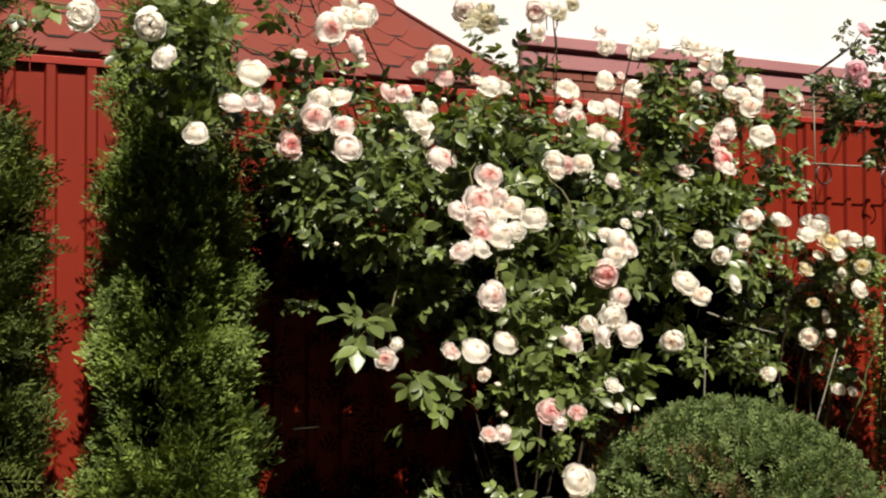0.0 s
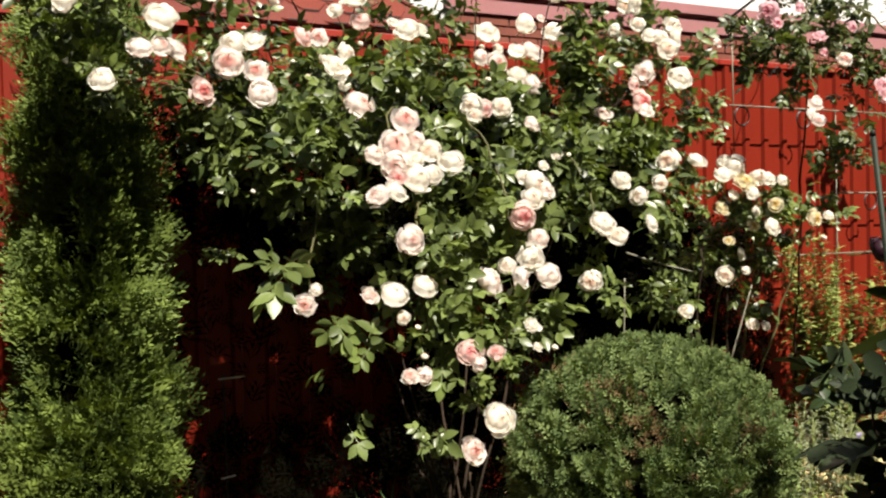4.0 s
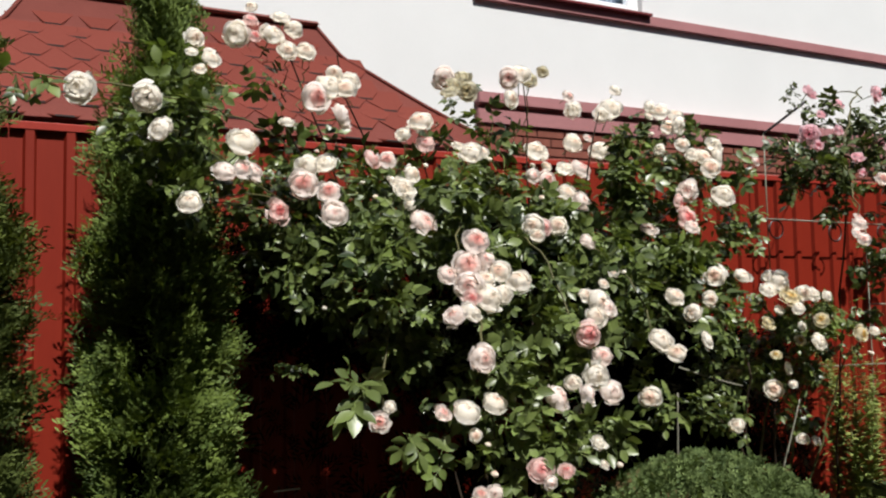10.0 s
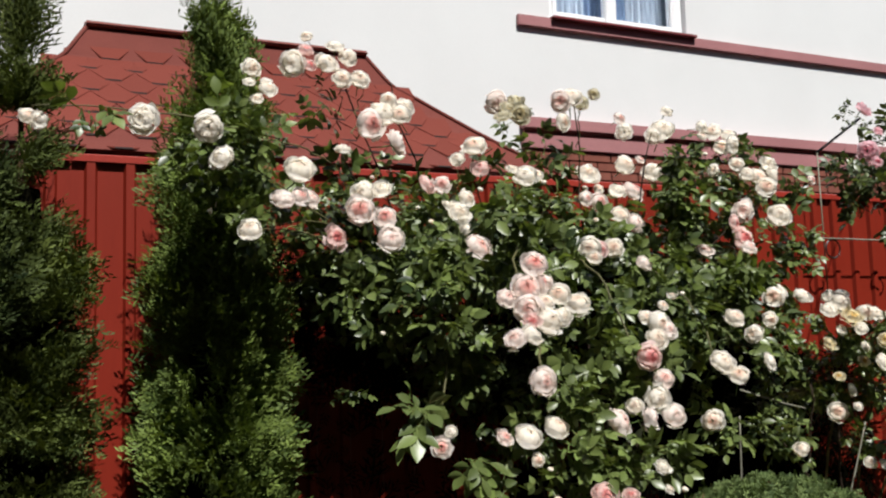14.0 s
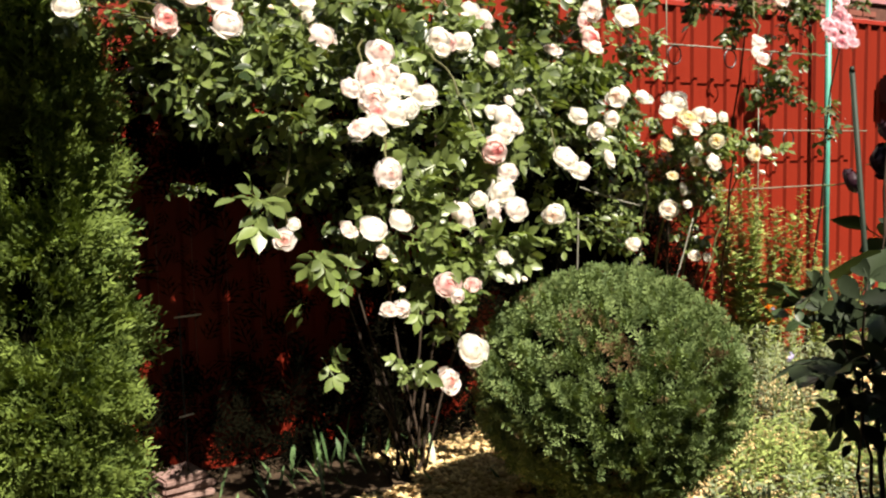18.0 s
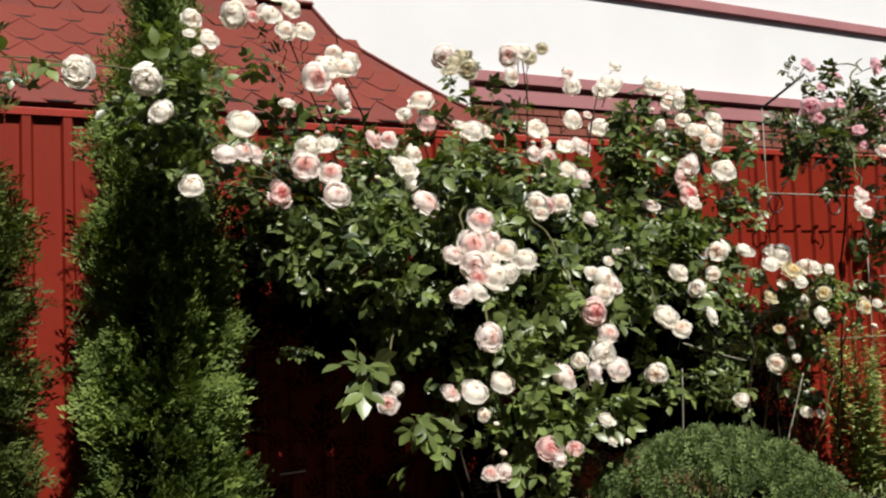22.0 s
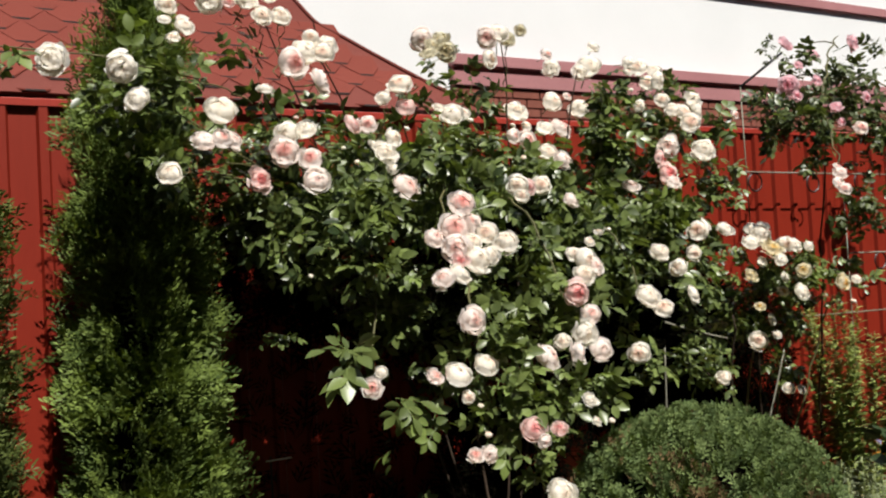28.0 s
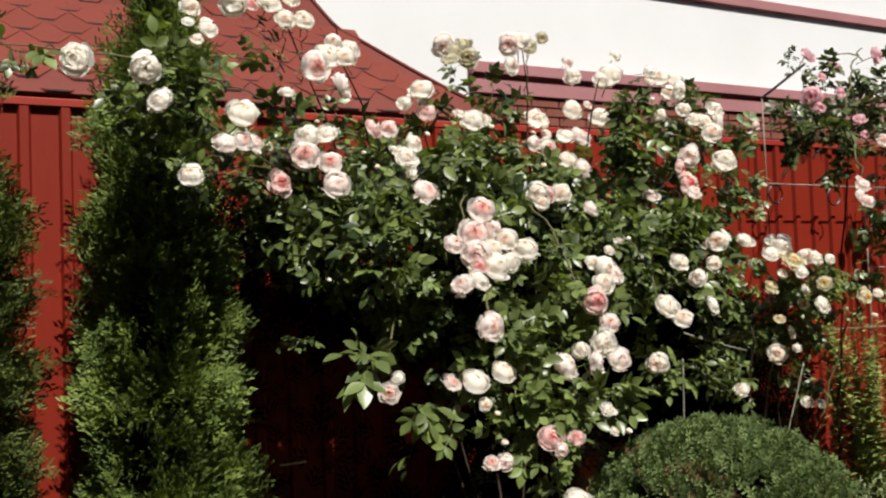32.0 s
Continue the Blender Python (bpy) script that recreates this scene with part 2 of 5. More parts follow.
def quads_of(name, verts, quads, mat, smooth=True):
    """A large mesh of quads from arrays."""
    me = bpy.data.meshes.new(name)
    n = len(quads)
    me.vertices.add(len(verts))
    me.vertices.foreach_set("co", np.ascontiguousarray(verts, dtype=np.float32).ravel())
    me.loops.add(4 * n)
    me.loops.foreach_set("vertex_index", np.ascontiguousarray(quads, dtype=np.int32).ravel())
    me.polygons.add(n)
    me.polygons.foreach_set("loop_start", np.arange(0, 4 * n, 4, dtype=np.int32))
    me.update(calc_edges=True)
    me.materials.append(mat)
    if smooth:
        me.polygons.foreach_set("use_smooth", [True] * n)
    me.validate()
    return me


def under(name, me, parent, m=None, label="", kind=""):
    ob = new(name, me)
    ob.parent = parent
    if m is not None:
        ob.matrix_local = m
    return tagged(ob, label, kind=kind)


def thing(name, place, label, category, group="", kind=""):
    ob = new(name)
    ob.empty_display_size = 0.05
    ob.location = place
    return tagged(ob, label, category, group, kind)


def box_mesh(name, size, mat, bevel=0.004, centre=(0, 0, 0)):
    bm = bmesh.new()
    bmesh.ops.create_cube(bm, size=1.0)
    bmesh.ops.scale(bm, vec=size, verts=bm.verts)
    if bevel:
        bmesh.ops.bevel(bm, geom=list(bm.edges), offset=bevel, segments=2, affect="EDGES")
    bmesh.ops.translate(bm, vec=centre, verts=bm.verts)
    me = bpy.data.meshes.new(name)
    bm.to_mesh(me)
    bm.free()
    me.materials.append(mat)
    return me


def span(name, lo, hi, mat, bevel=0.004):
    """A bevelled block between two corners."""
    lo, hi = Vector(lo), Vector(hi)
    return box_mesh(name, hi - lo, mat, bevel, (lo + hi) / 2)


def tube_data(points, r0, r1, sides=7, wobble=0.0, rng=None):
    pts = [Vector(p) for p in points]
    verts, faces = [], []
    for i, p in enumerate(pts):
        a, b = pts[max(0, i - 1)], pts[min(len(pts) - 1, i + 1)]
        turn = (b - a).to_track_quat("Z", "Y").to_matrix()
        r = r0 + (r1 - r0) * i / (len(pts) - 1)
        if rng and wobble:
            r *= 1 + rng.uniform(-wobble, wobble)
        for k in range(sides):
            f = 2 * math.pi * k / sides
            verts.append(p + turn @ Vector((r * math.cos(f), r * math.sin(f), 0)))
    for i in range(len(pts) - 1):
        for k in range(sides):
            a, b = i * sides + k, i * sides + (k + 1) % sides
            faces.append((a, b, b + sides, a + sides))
    faces.append(tuple(range(sides))[::-1])
    faces.append(tuple(range(len(verts) - sides, len(verts))))
    return verts, faces


def tube(name, points, r0, r1, mat, sides=7, wobble=0.0, rng=None):
    return mesh_of(name, *tube_data(points, r0, r1, sides, wobble, rng), mat)


def arc(p0, p1, lift, n=9, side=(0, 0, 0)):
    """Points on a bowed line between two places."""
    p0, p1, side = Vector(p0), Vector(p1), Vector(side)
    out = []
    for i in range(n):
        s = i / (n - 1)
        bow = 4 * s * (1 - s)
        out.append(p0.lerp(p1, s) + Vector((0, 0, lift)) * bow + side * bow)
    return out


def scattered(template, quads, turns, places, sizes):
    """Copies of a template (verts, quads) as one array mesh. turns: N x 3 x 3."""
    t, q = np.asarray(template, float), np.asarray(quads, int)
    v = np.einsum("nij,vj->nvi", np.asarray(turns), t) * np.asarray(sizes)[:, None, None] + np.asarray(places)[:, None, :]
    f = q[None] + (np.arange(len(places)) * len(t))[:, None, None]
    return v.reshape(-1, 3), f.reshape(-1, 4)


def basis(ahead, up):
    """N turns whose local y points ahead and whose local z is near up."""
    y = ahead / np.linalg.norm(ahead, axis=1, keepdims=True)
    x = np.cross(y, up)
    x /= np.linalg.norm(x, axis=1, keepdims=True) + 1e-9
    z = np.cross(x, y)
    return np.stack([x, y, z], -1)


# ---- ground ----
def ground_height(x, y):
    return 0.05 + 0.012 * math.sin(2.1 * x + 0.6) * math.cos(1.7 * y)


gv, gf = [], []
gx = [-60, -30, -15, -8] + [-4 + 0.2 * i for i in range(61)] + [12, 18, 30, 60]
gy = [-60, -30, -15, -6] + [-1 + 0.2 * i for i in range(36)] + [9, 15, 30, 60]
for y in gy:
    for x in gx:
        inner = -4 <= x <= 8 and -1 <= y <= 6
        gv.append((x, y, ground_height(x, y) + (0.02 * noise.noise((x * 3, y * 3, 0)) if inner else 0)))
for j in range(len(gy) - 1):
    for i in range(len(gx) - 1):
        a = j * len(gx) + i
        gf.append((a, a + 1, a + 1 + len(gx), a + len(gx)))
tagged(new("ground", mesh_of("ground", gv, gf, SOIL)), "dark garden soil of a planted bed", "ground", kind="structure")

# unseen plain walls, added tall to block sky light and deepen the shade
SKY_BLOCK = mottled("sky_blocking_wall", (0.07, 0.075, 0.06), (0.11, 0.115, 0.09), 1.5, 40.0, 0.9, 0.4, 0.1)
tagged(new("wall_south", span("wall_south", (-7, -3.3, -0.1), (11, -3.0, 7.4), SKY_BLOCK, 0.0)), "unseen wall added behind the path to block sky light", "wall", kind="structure")
tagged(new("wall_west", span("wall_west", (-7.3, -3.3, -0.1), (-7.0, 5.9, 9.2), SKY_BLOCK, 0.0)), "unseen wall added beside the garden to block sky light", "wall", kind="structure")
tagged(new("wall_east", span("wall_east", (11.0, -3.3, -0.1), (11.3, 3.6, 9.2), SKY_BLOCK, 0.0)), "unseen wall added beside the garden to block sky light", "wall", kind="structure")

# ---- fence of red profiled sheet ----
FENCE_Y, FENCE_TOP, PITCH = 3.65, 2.08, 0.137
fence = thing("fence", (0, FENCE_Y, 0), "red painted profiled steel sheet fence with a folded cap", "fence", kind="structure")


def sheet(pitches):
    """One ribbed sheet: flat pans with narrow raised ribs towards the garden."""
    cut = [(0.0, 0.0), (0.045, 0.0), (0.054, -0.018), (0.083, -0.018), (0.092, 0.0)]
    line = [(k * PITCH + x, y) for k in range(pitches) for x, y in cut] + [(pitches * PITCH, 0.0)]
    levels = (0.06, 0.7, 1.4, FENCE_TOP - 0.012)
    verts = [(x, y, z) for z in levels for x, y in line] + [(x, y + 0.003, z) for z in levels for x, y in line]
    n, m = len(line), len(line) * len(levels)
    faces = []
    for j in range(len(levels) - 1):
        for i in range(n - 1):
            a = j * n + i
            faces.append((a, a + 1, a + 1 + n, a + n))
            faces.append((m + a, m + a + n, m + a + 1 + n, m + a + 1))
    top = (len(levels) - 1) * n
    for i in range(n - 1):
        faces.append((top + i, top + i + 1, m + top + i + 1, m + top + i))
    me = mesh_of("fence_sheet", verts, faces, RED_STEEL, smooth=False)
    return me


SHEET = sheet(8)
first = -2.16
for k in range(10):
    under("panel", SHEET, fence, pose(first + k * 8 * PITCH + 0.0, 0.0015 * (k % 2), 0))
CAP_LONG = 8 * PITCH * 2
for k in range(5):
    x0 = first + k * CAP_LONG
    bm = bmesh.new()
    prof = [(-0.021, -0.024), (-0.021, 0.0), (-0.015, 0.004), (0.045, 0.004), (0.05, 0.0), (0.05, -0.024), (0.046, -0.024), (0.046, -0.004), (-0.017, -0.004), (-0.017, -0.024)]
    ends = [[bm.verts.new((x, y, z)) for y, z in prof] for x in (0.002, CAP_LONG - 0.002)]
    for i in range(len(prof)):
        j = (i + 1) % len(prof)
        bm.faces.new((ends[0][i], ends[0][j], ends[1][j], ends[1][i]))
    me = bpy.data.meshes.new("fence_cap")
    bm.to_mesh(me)
    bm.free()
    me.materials.append(RED_CAP)
    under("cap", me, fence, pose(x0, 0.0, FENCE_TOP))
bm = bmesh.new()
bmesh.ops.create_cone(bm, cap_ends=True, segments=6, radius1=0.0045, radius2=0.0035, depth=0.006, matrix=Matrix.Rotation(radians(90), 4, "X"))
SCREW_MESH = bpy.data.meshes.new("fence_screw")
bm.to_mesh(SCREW_MESH)
bm.free()
SCREW_MESH.materials.append(SCREW)
for k in range(27):
    for z in (0.42, 1.455):
        under("screw", SCREW_MESH, fence, pose(first + (k * 3 + 1) * PITCH - 0.02, -0.003, z))

# ---- small roofed shed behind the fence ----
shed = thing("shed", (0.791, 4.4, 0.05), "small shed with a hipped roof of red hexagonal bitumen shingles", "shed")
MID, HALF_R, RIDGE_Y, RIDGE_Z = 0.791, 0.652, 4.40, 2.827
# the slope from the ridge outwards: run and height; steep above, flared below
SLOPE = [(0.0, 2.827), (0.075, 2.697), (0.10, 2.655), (0.128, 2.621), (0.165, 2.589), (0.20, 2.559), (0.293, 2.471), (0.409, 2.364), (0.503, 2.281), (0.597, 2.204), (0.70, 2.118)]
RUNS, RISES = [p[0] for p in SLOPE], [p[1] for p in SLOPE]
EAVE_Y, EAVE_Z = RIDGE_Y - RUNS[-1], RISES[-1]


def roof_half(y):
    return HALF_R + RIDGE_Y - y


def roof_z(y):
    return float(np.interp(RIDGE_Y - y, RUNS, RISES))


base = shed.location
rv, rf = [], []
levels = [(RIDGE_Y - u, HALF_R + u, z) for u, z in reversed(SLOPE)]
for y, h, z in levels:
    back = 2 * RIDGE_Y - y
    for p in ((MID - h, y, z), (MID + h, y, z), (MID + h, back, z), (MID - h, back, z)):
        rv.append(Vector(p) - base)
for j in range(len(levels) - 1):
    for i in range(4):
        a, b = 4 * j + i, 4 * j + (i + 1) % 4
        rf.append((a, b, b + 4, a + 4))
rf.append((3, 2, 1, 0))
rf.append(tuple(range(len(rv) - 4, len(rv))))
under("roof_deck", mesh_of("roof_deck", rv, rf, SHINGLE, smooth=False), shed)
under("wall", span("shed_wall", (MID - 1.0 - base.x, 3.85 - base.y, 0.0), (MID + 1.0 - base.x, 4.95 - base.y, EAVE_Z - base.z - 0.02), RED_STEEL), shed)
under("ridge_strip", span("ridge_strip", (-HALF_R - 0.02, -0.035, RIDGE_Z - base.z - 0.006), (HALF_R + 0.02, 0.035, RIDGE_Z - base.z + 0.014), RIDGE, 0.008), shed, label="pale red ridge strip")
for side in (-1, 1):
    pts = [Vector((MID + side * h, y, z + 0.008)) - base for y, h, z in levels]
    under("hip_strip", tube("hip_strip", pts, 0.010, 0.010, SHINGLE, 6), shed)

# ---- house behind ----
WALL_Y = 5.95
house = thing("house", (4.0, WALL_Y, 0.05), "white plastered house with dusty pink bands and red clinker base", "house")
hb = house.location


def house_part(name, lo, hi, mat, bevel=0.004, label="", parent=None):
    ob = under(name, span(name, Vector(lo) - hb, Vector(hi) - hb, mat, bevel), parent or house, label=label)
    return ob


WX0, WX1, WZ0, WZ1 = 3.53, 4.84, 3.80, 5.20
house_part("wall", (-9, WALL_Y, 0), (WX0, WALL_Y + 0.35, 7.5), PLASTER, 0.0)
house_part("wall", (WX1, WALL_Y, 0), (16, WALL_Y + 0.35, 7.5), PLASTER, 0.0)
house_part("wall", (WX0, WALL_Y, 0), (WX1, WALL_Y + 0.35, WZ0), PLASTER, 0.0)
house_part("wall", (WX0, WALL_Y, WZ1), (WX1, WALL_Y + 0.35, 7.5), PLASTER, 0.0)
house_part("string_course", (3.235, WALL_Y - 0.035, 3.705), (16, WALL_Y - 0.001, 3.79), PINK_TRIM, 0.006, "dusty pink band under the window")
house_part("cornice_upper", (3.228, WALL_Y - 0.085, 2.912), (16, WALL_Y - 0.001, 2.997), PINK_TRIM, 0.006, "dusty pink cornice")
house_part("cornice_neck", (3.25, WALL_Y - 0.030, 2.878), (16, WALL_Y - 0.001, 2.912), PINK_TRIM, 0.002)
house_part("cornice_lower", (3.235, WALL_Y - 0.060, 2.768), (16, WALL_Y - 0.001, 2.878), PINK_TRIM, 0.006, "dusty pink cornice")
house_part("brick_bed", (3.25, WALL_Y - 0.028, 0.0), (16, WALL_Y - 0.001, 2.768), MORTAR, 0.0, "dark mortar")
window = house_part("window", (WX0 + 0.06, WALL_Y + 0.05, WZ0), (WX0 + 0.10, WALL_Y + 0.12, WZ1), PVC, 0.006, "white window with blue and pale curtains")
house_part("frame", (WX1 - 0.11, WALL_Y + 0.05, WZ0), (WX1 - 0.001, WALL_Y + 0.12, WZ1), PVC, 0.006, parent=window)
house_part("frame", (WX0 + 0.002, WALL_Y + 0.052, WZ0), (WX0 + 0.058, WALL_Y + 0.118, WZ1), PVC, 0.006, parent=window)
house_part("mullion", (4.085, WALL_Y + 0.045, WZ0), (4.185, WALL_Y + 0.121, WZ1), PVC, 0.006, parent=window)
house_part("frame", (WX0 + 0.102, WALL_Y + 0.052, WZ0 + 0.001), (4.083, WALL_Y + 0.118, WZ0 + 0.085), PVC, 0.006, parent=window)
house_part("frame", (4.187, WALL_Y + 0.052, WZ0 + 0.001), (WX1 - 0.112, WALL_Y + 0.118, WZ0 + 0.085), PVC, 0.006, parent=window)
for x0, x1 in ((WX0 + 0.102, 4.083), (4.187, WX1 - 0.112)):
    pane = house_part("pane", (x0, WALL_Y + 0.08, WZ0 + 0.086), (x1, WALL_Y + 0.088, WZ1), GLASS, 0.0, parent=window)
    pane.visible_shadow = False
house_part("window_sill", (3.52, WALL_Y - 0.075, 3.778), (4.89, WALL_Y + 0.045, 3.799), DARK_SILL, 0.004, "dark red metal sill", parent=window)


def drape(x0, x1, y, mat, waves, label):
    n = 60
    v, f = [], []
    for j, z in enumerate((WZ0 + 0.02, WZ1)):
        for i in range(n + 1):
            s = i / n
            v.append(Vector((x0 + (x1 - x0) * s, y + 0.02 * math.sin(s * waves * 6.28) + 0.008 * math.sin(s * waves * 15), z)) - hb)
    for i in range(n):
        f.append((i, i + 1, i + n + 2, i + n + 1))
    under("curtain", mesh_of("curtain", v, f, mat), window, label=label)


drape(3.54, 3.98, WALL_Y + 0.22, CURTAIN, 7, "pale grey-blue curtain")
drape(3.98, 4.40, WALL_Y + 0.24, BLUE_DRAPE, 6, "blue curtain")
drape(4.40, 4.83, WALL_Y + 0.22, CURTAIN, 6, "pale grey-blue curtain")
house_part("room_back", (WX0 - 0.3, WALL_Y + 0.9, WZ0 - 0.3), (WX1 + 0.3, WALL_Y + 0.95, WZ1 + 0.2), BLUE_DRAPE, 0.0)

# ---- metal trellis beside the fence ----
trellis = thing("metal_trellis", (4.3, 3.54, 0.05), "metal plant trellis with a teal pole, thin rods and scroll rings", "trellis")
tb = trellis.location


def rod(name, a, b, r, mat, label="", bow=0.0):
    me = tube(name, [Vector(p) - tb for p in arc(a, b, bow, 8 if bow else 2)], r, r, mat, 8)
    return under(name, me, trellis, label=label)


rod("pole", (5.0, 3.53, 0.03), (4.985, 3.53, 2.42), 0.019, TEAL, "teal coated metal pole")
rod("upright", (3.612, 3.54, 1.56), (3.605, 3.54, 2.28), 0.0034, ROD)
rod("clamp", (3.600, 3.54, 1.535), (3.680, 3.54, 1.53), 0.012, BLACK_ROD, "black plastic clamp")
rod("upright", (4.362, 3.54, 0.03), (4.355, 3.54, 1.83), 0.0035, ROD)
rod("brace", (3.605, 3.54, 2.28), (3.885, 3.50, 2.47), 0.007, BLACK_ROD, "black iron brace")
for z in (1.828, 1.055):
    rod("crossbar", (3.57, 3.528, z + 0.004), (4.983, 3.528, z - 0.004), 0.0042, ROD)
rod("crossbar", (4.36, 3.528, 1.384), (5.40, 3.528, 1.374), 0.0042, ROD)
for x, z in ((4.10, 1.775), (4.49, 1.785), (3.66, 1.78), (4.62, 1.335)):
    bm = bmesh.new()
    R, r = 0.048, 0.005
    loops = [[bm.verts.new(((R + r * math.cos(b)) * math.cos(a), r * math.sin(b), (R + r * math.cos(b)) * math.sin(a))) for b in (0, 1.57, 3.14, 4.71)] for a in [k * math.pi / 10 for k in range(20)]]
    for i in range(20):
        for j in range(4):
            bm.faces.new((loops[i][j], loops[(i + 1) % 20][j], loops[(i + 1) % 20][(j + 1) % 4], loops[i][(j + 1) % 4]))
    me = bpy.data.meshes.new("ring")
    bm.to_mesh(me)
    bm.free()
    me.materials.append(BLACK_ROD)
    under("ring", me, trellis, pose(x - tb.x, 3.532 - tb.y, z - tb.z), "black iron ring")

support = thing("rose_support", (1.0, 3.44, 0.05), "thin wire support grid behind the climbing rose", "support")
sb = support.location
# level wires are coloured as if lit, the upright black
for a, b in (((0.93, 3.43, 0.725), (1.03, 3.43, 0.727)), ((0.93, 3.43, 0.355), (0.985, 3.43, 0.36)), ((0.955, 3.436, 0.03), (0.95, 3.436, 0.74))):
    under("wire", tube("wire", [Vector(a) - sb, Vector(b) - sb], 0.0034, 0.0034, LIT_WIRE if a[0] != 0.955 else BLACK_ROD, 6), support)

meter = thing("box", (5.80, 3.585, 1.64), "black plastic box fixed to the red fence", "box")
under("case", box_mesh("case", (0.25, 0.08, 0.19), BLACK_BOX, 0.02), meter)
under("lid", box_mesh("lid", (0.21, 0.01, 0.15), BLACK_BOX, 0.004, (0, -0.046, 0)), meter)

# ---- thujas ----
def frond(levels, twigs, width, reach, droop=0.1, seed=0):
    """A flat fan of scale leaves, 1 long along y, grown together along its axis."""
    rng = random.Random(seed)
    v, q = [(0.0, 0.0, 0.0)], []

    def lobe(k, a, b, w, z0, z1):
        """A pointed lobe from vertex k at a to b; gives the vertex at its middle."""
        a, b = Vector(a), Vector(b)
        side = Vector((-(b - a).y, (b - a).x)).normalized() * w
        mid, m = a.lerp(b, 0.6), len(v)
        v.extend([(mid.x + side.x, mid.y + side.y, (z0 + z1) / 2 + w * 0.4), (b.x, b.y, z1), (mid.x - side.x, mid.y - side.y, (z0 + z1) / 2 - w * 0.2)])
        q.append((k, m, m + 1, m + 2))
        return m

    k, s0 = 0, 0.0
    for i in range(levels):
        s1 = (i + 1) / levels
        m = lobe(k, (0, s0), (0, s1), width * 0.8, -droop * s0 * s0, -droop * s1 * s1)
        k, s0 = m + 1, s1
        if i == levels - 1:
            break
        for side in (-1, 1):
            far = (reach * (1 - s1) ** 0.75 + 0.10) * rng.uniform(0.6, 1.25)
            a, b = (0, s1), (side * far * (0.78 + 0.1 * (i % 2)), s1 + far * (0.42 + 0.12 * ((i + (side > 0)) % 2)))
            z0 = -droop * s1 * s1
            z1 = z0 + far * rng.uniform(-0.4, 0.5)
            m = lobe(k, a, b, width, z0, z1)
            for j in range(twigs):
                u = 0.42 + 0.30 * j
                c = (b[0] * u, s1 + (b[1] - s1) * u)
                d = (c[0] + side * (0.10 - 0.02 * j) * far / reach, c[1] + (0.20 - 0.05 * j) * (0.5 + far))
                lobe(m if j == 0 else m + 1, c if j == 0 else b, d if j == 0 else (b[0] * 0.93, b[1] + 0.13), width * 0.85, (z0 + z1) / 2, z1 + 0.05)
    return np.array(v), np.array(q)


def spray_template(levels, sub, width):
    """A small fan of separate blades, 1 long along y."""
    v, q = [], []

    def blade(a, b, w, z0, z1):
        a, b = Vector(a), Vector(b)
        side = Vector((-(b - a).y, (b - a).x)).normalized() * w
        mid = a.lerp(b, 0.55)
        k = len(v)
        v.extend([(a.x, a.y, z0), (mid.x + side.x, mid.y + side.y, (z0 + z1) / 2 + w * 0.4), (b.x, b.y, z1), (mid.x - side.x, mid.y - side.y, (z0 + z1) / 2 - w * 0.2)])
        q.append((k, k + 1, k + 2, k + 3))

    blade((0, 0), (0, 1.0), width, 0, 0)
    for i in range(levels):
        s = 0.12 + 0.78 * i / levels
        reach = 0.52 * (1 - s) ** 0.7 + 0.12
        for side in (-1, 1):
            a, b = (0, s), (side * reach * 0.72, s + reach * 0.62)
            lift = 0.06 * side * (i % 2 - 0.5) - 0.1 * reach
            blade(a, b, width * 1.15, 0, lift)
            for j in range(sub):
                u = 0.35 + 0.4 * j / max(1, sub)
                c = (a[0] + (b[0] - a[0]) * u, a[1] + (b[1] - a[1]) * u)
                d = (c[0] + side * 0.04 * (1 - j % 2 * 2) + side * 0.03, c[1] + reach * 0.42)
                blade(c, d, width * 0.9, lift * u, lift * u + 0.05)
    return np.array(v), np.array(q)


FRONDS = [frond(7, 2, 0.025, 0.42, 0.25, n) for n in range(4)]
WISP = frond(6, 1, 0.017, 0.30, 0.02)
FINE_TUFT = frond(4, 0, 0.055, 0.36, 0.0)
SHADE_FAN = spray_template(3, 1, 0.028)


def lumps(f, z, seed):
    return noise.noise((math.cos(f) * 2.1 + seed, math.sin(f) * 2.1, z * 3.3)) + 0.5 * noise.noise((math.cos(f) * 5 + seed, math.sin(f) * 5, z * 8))


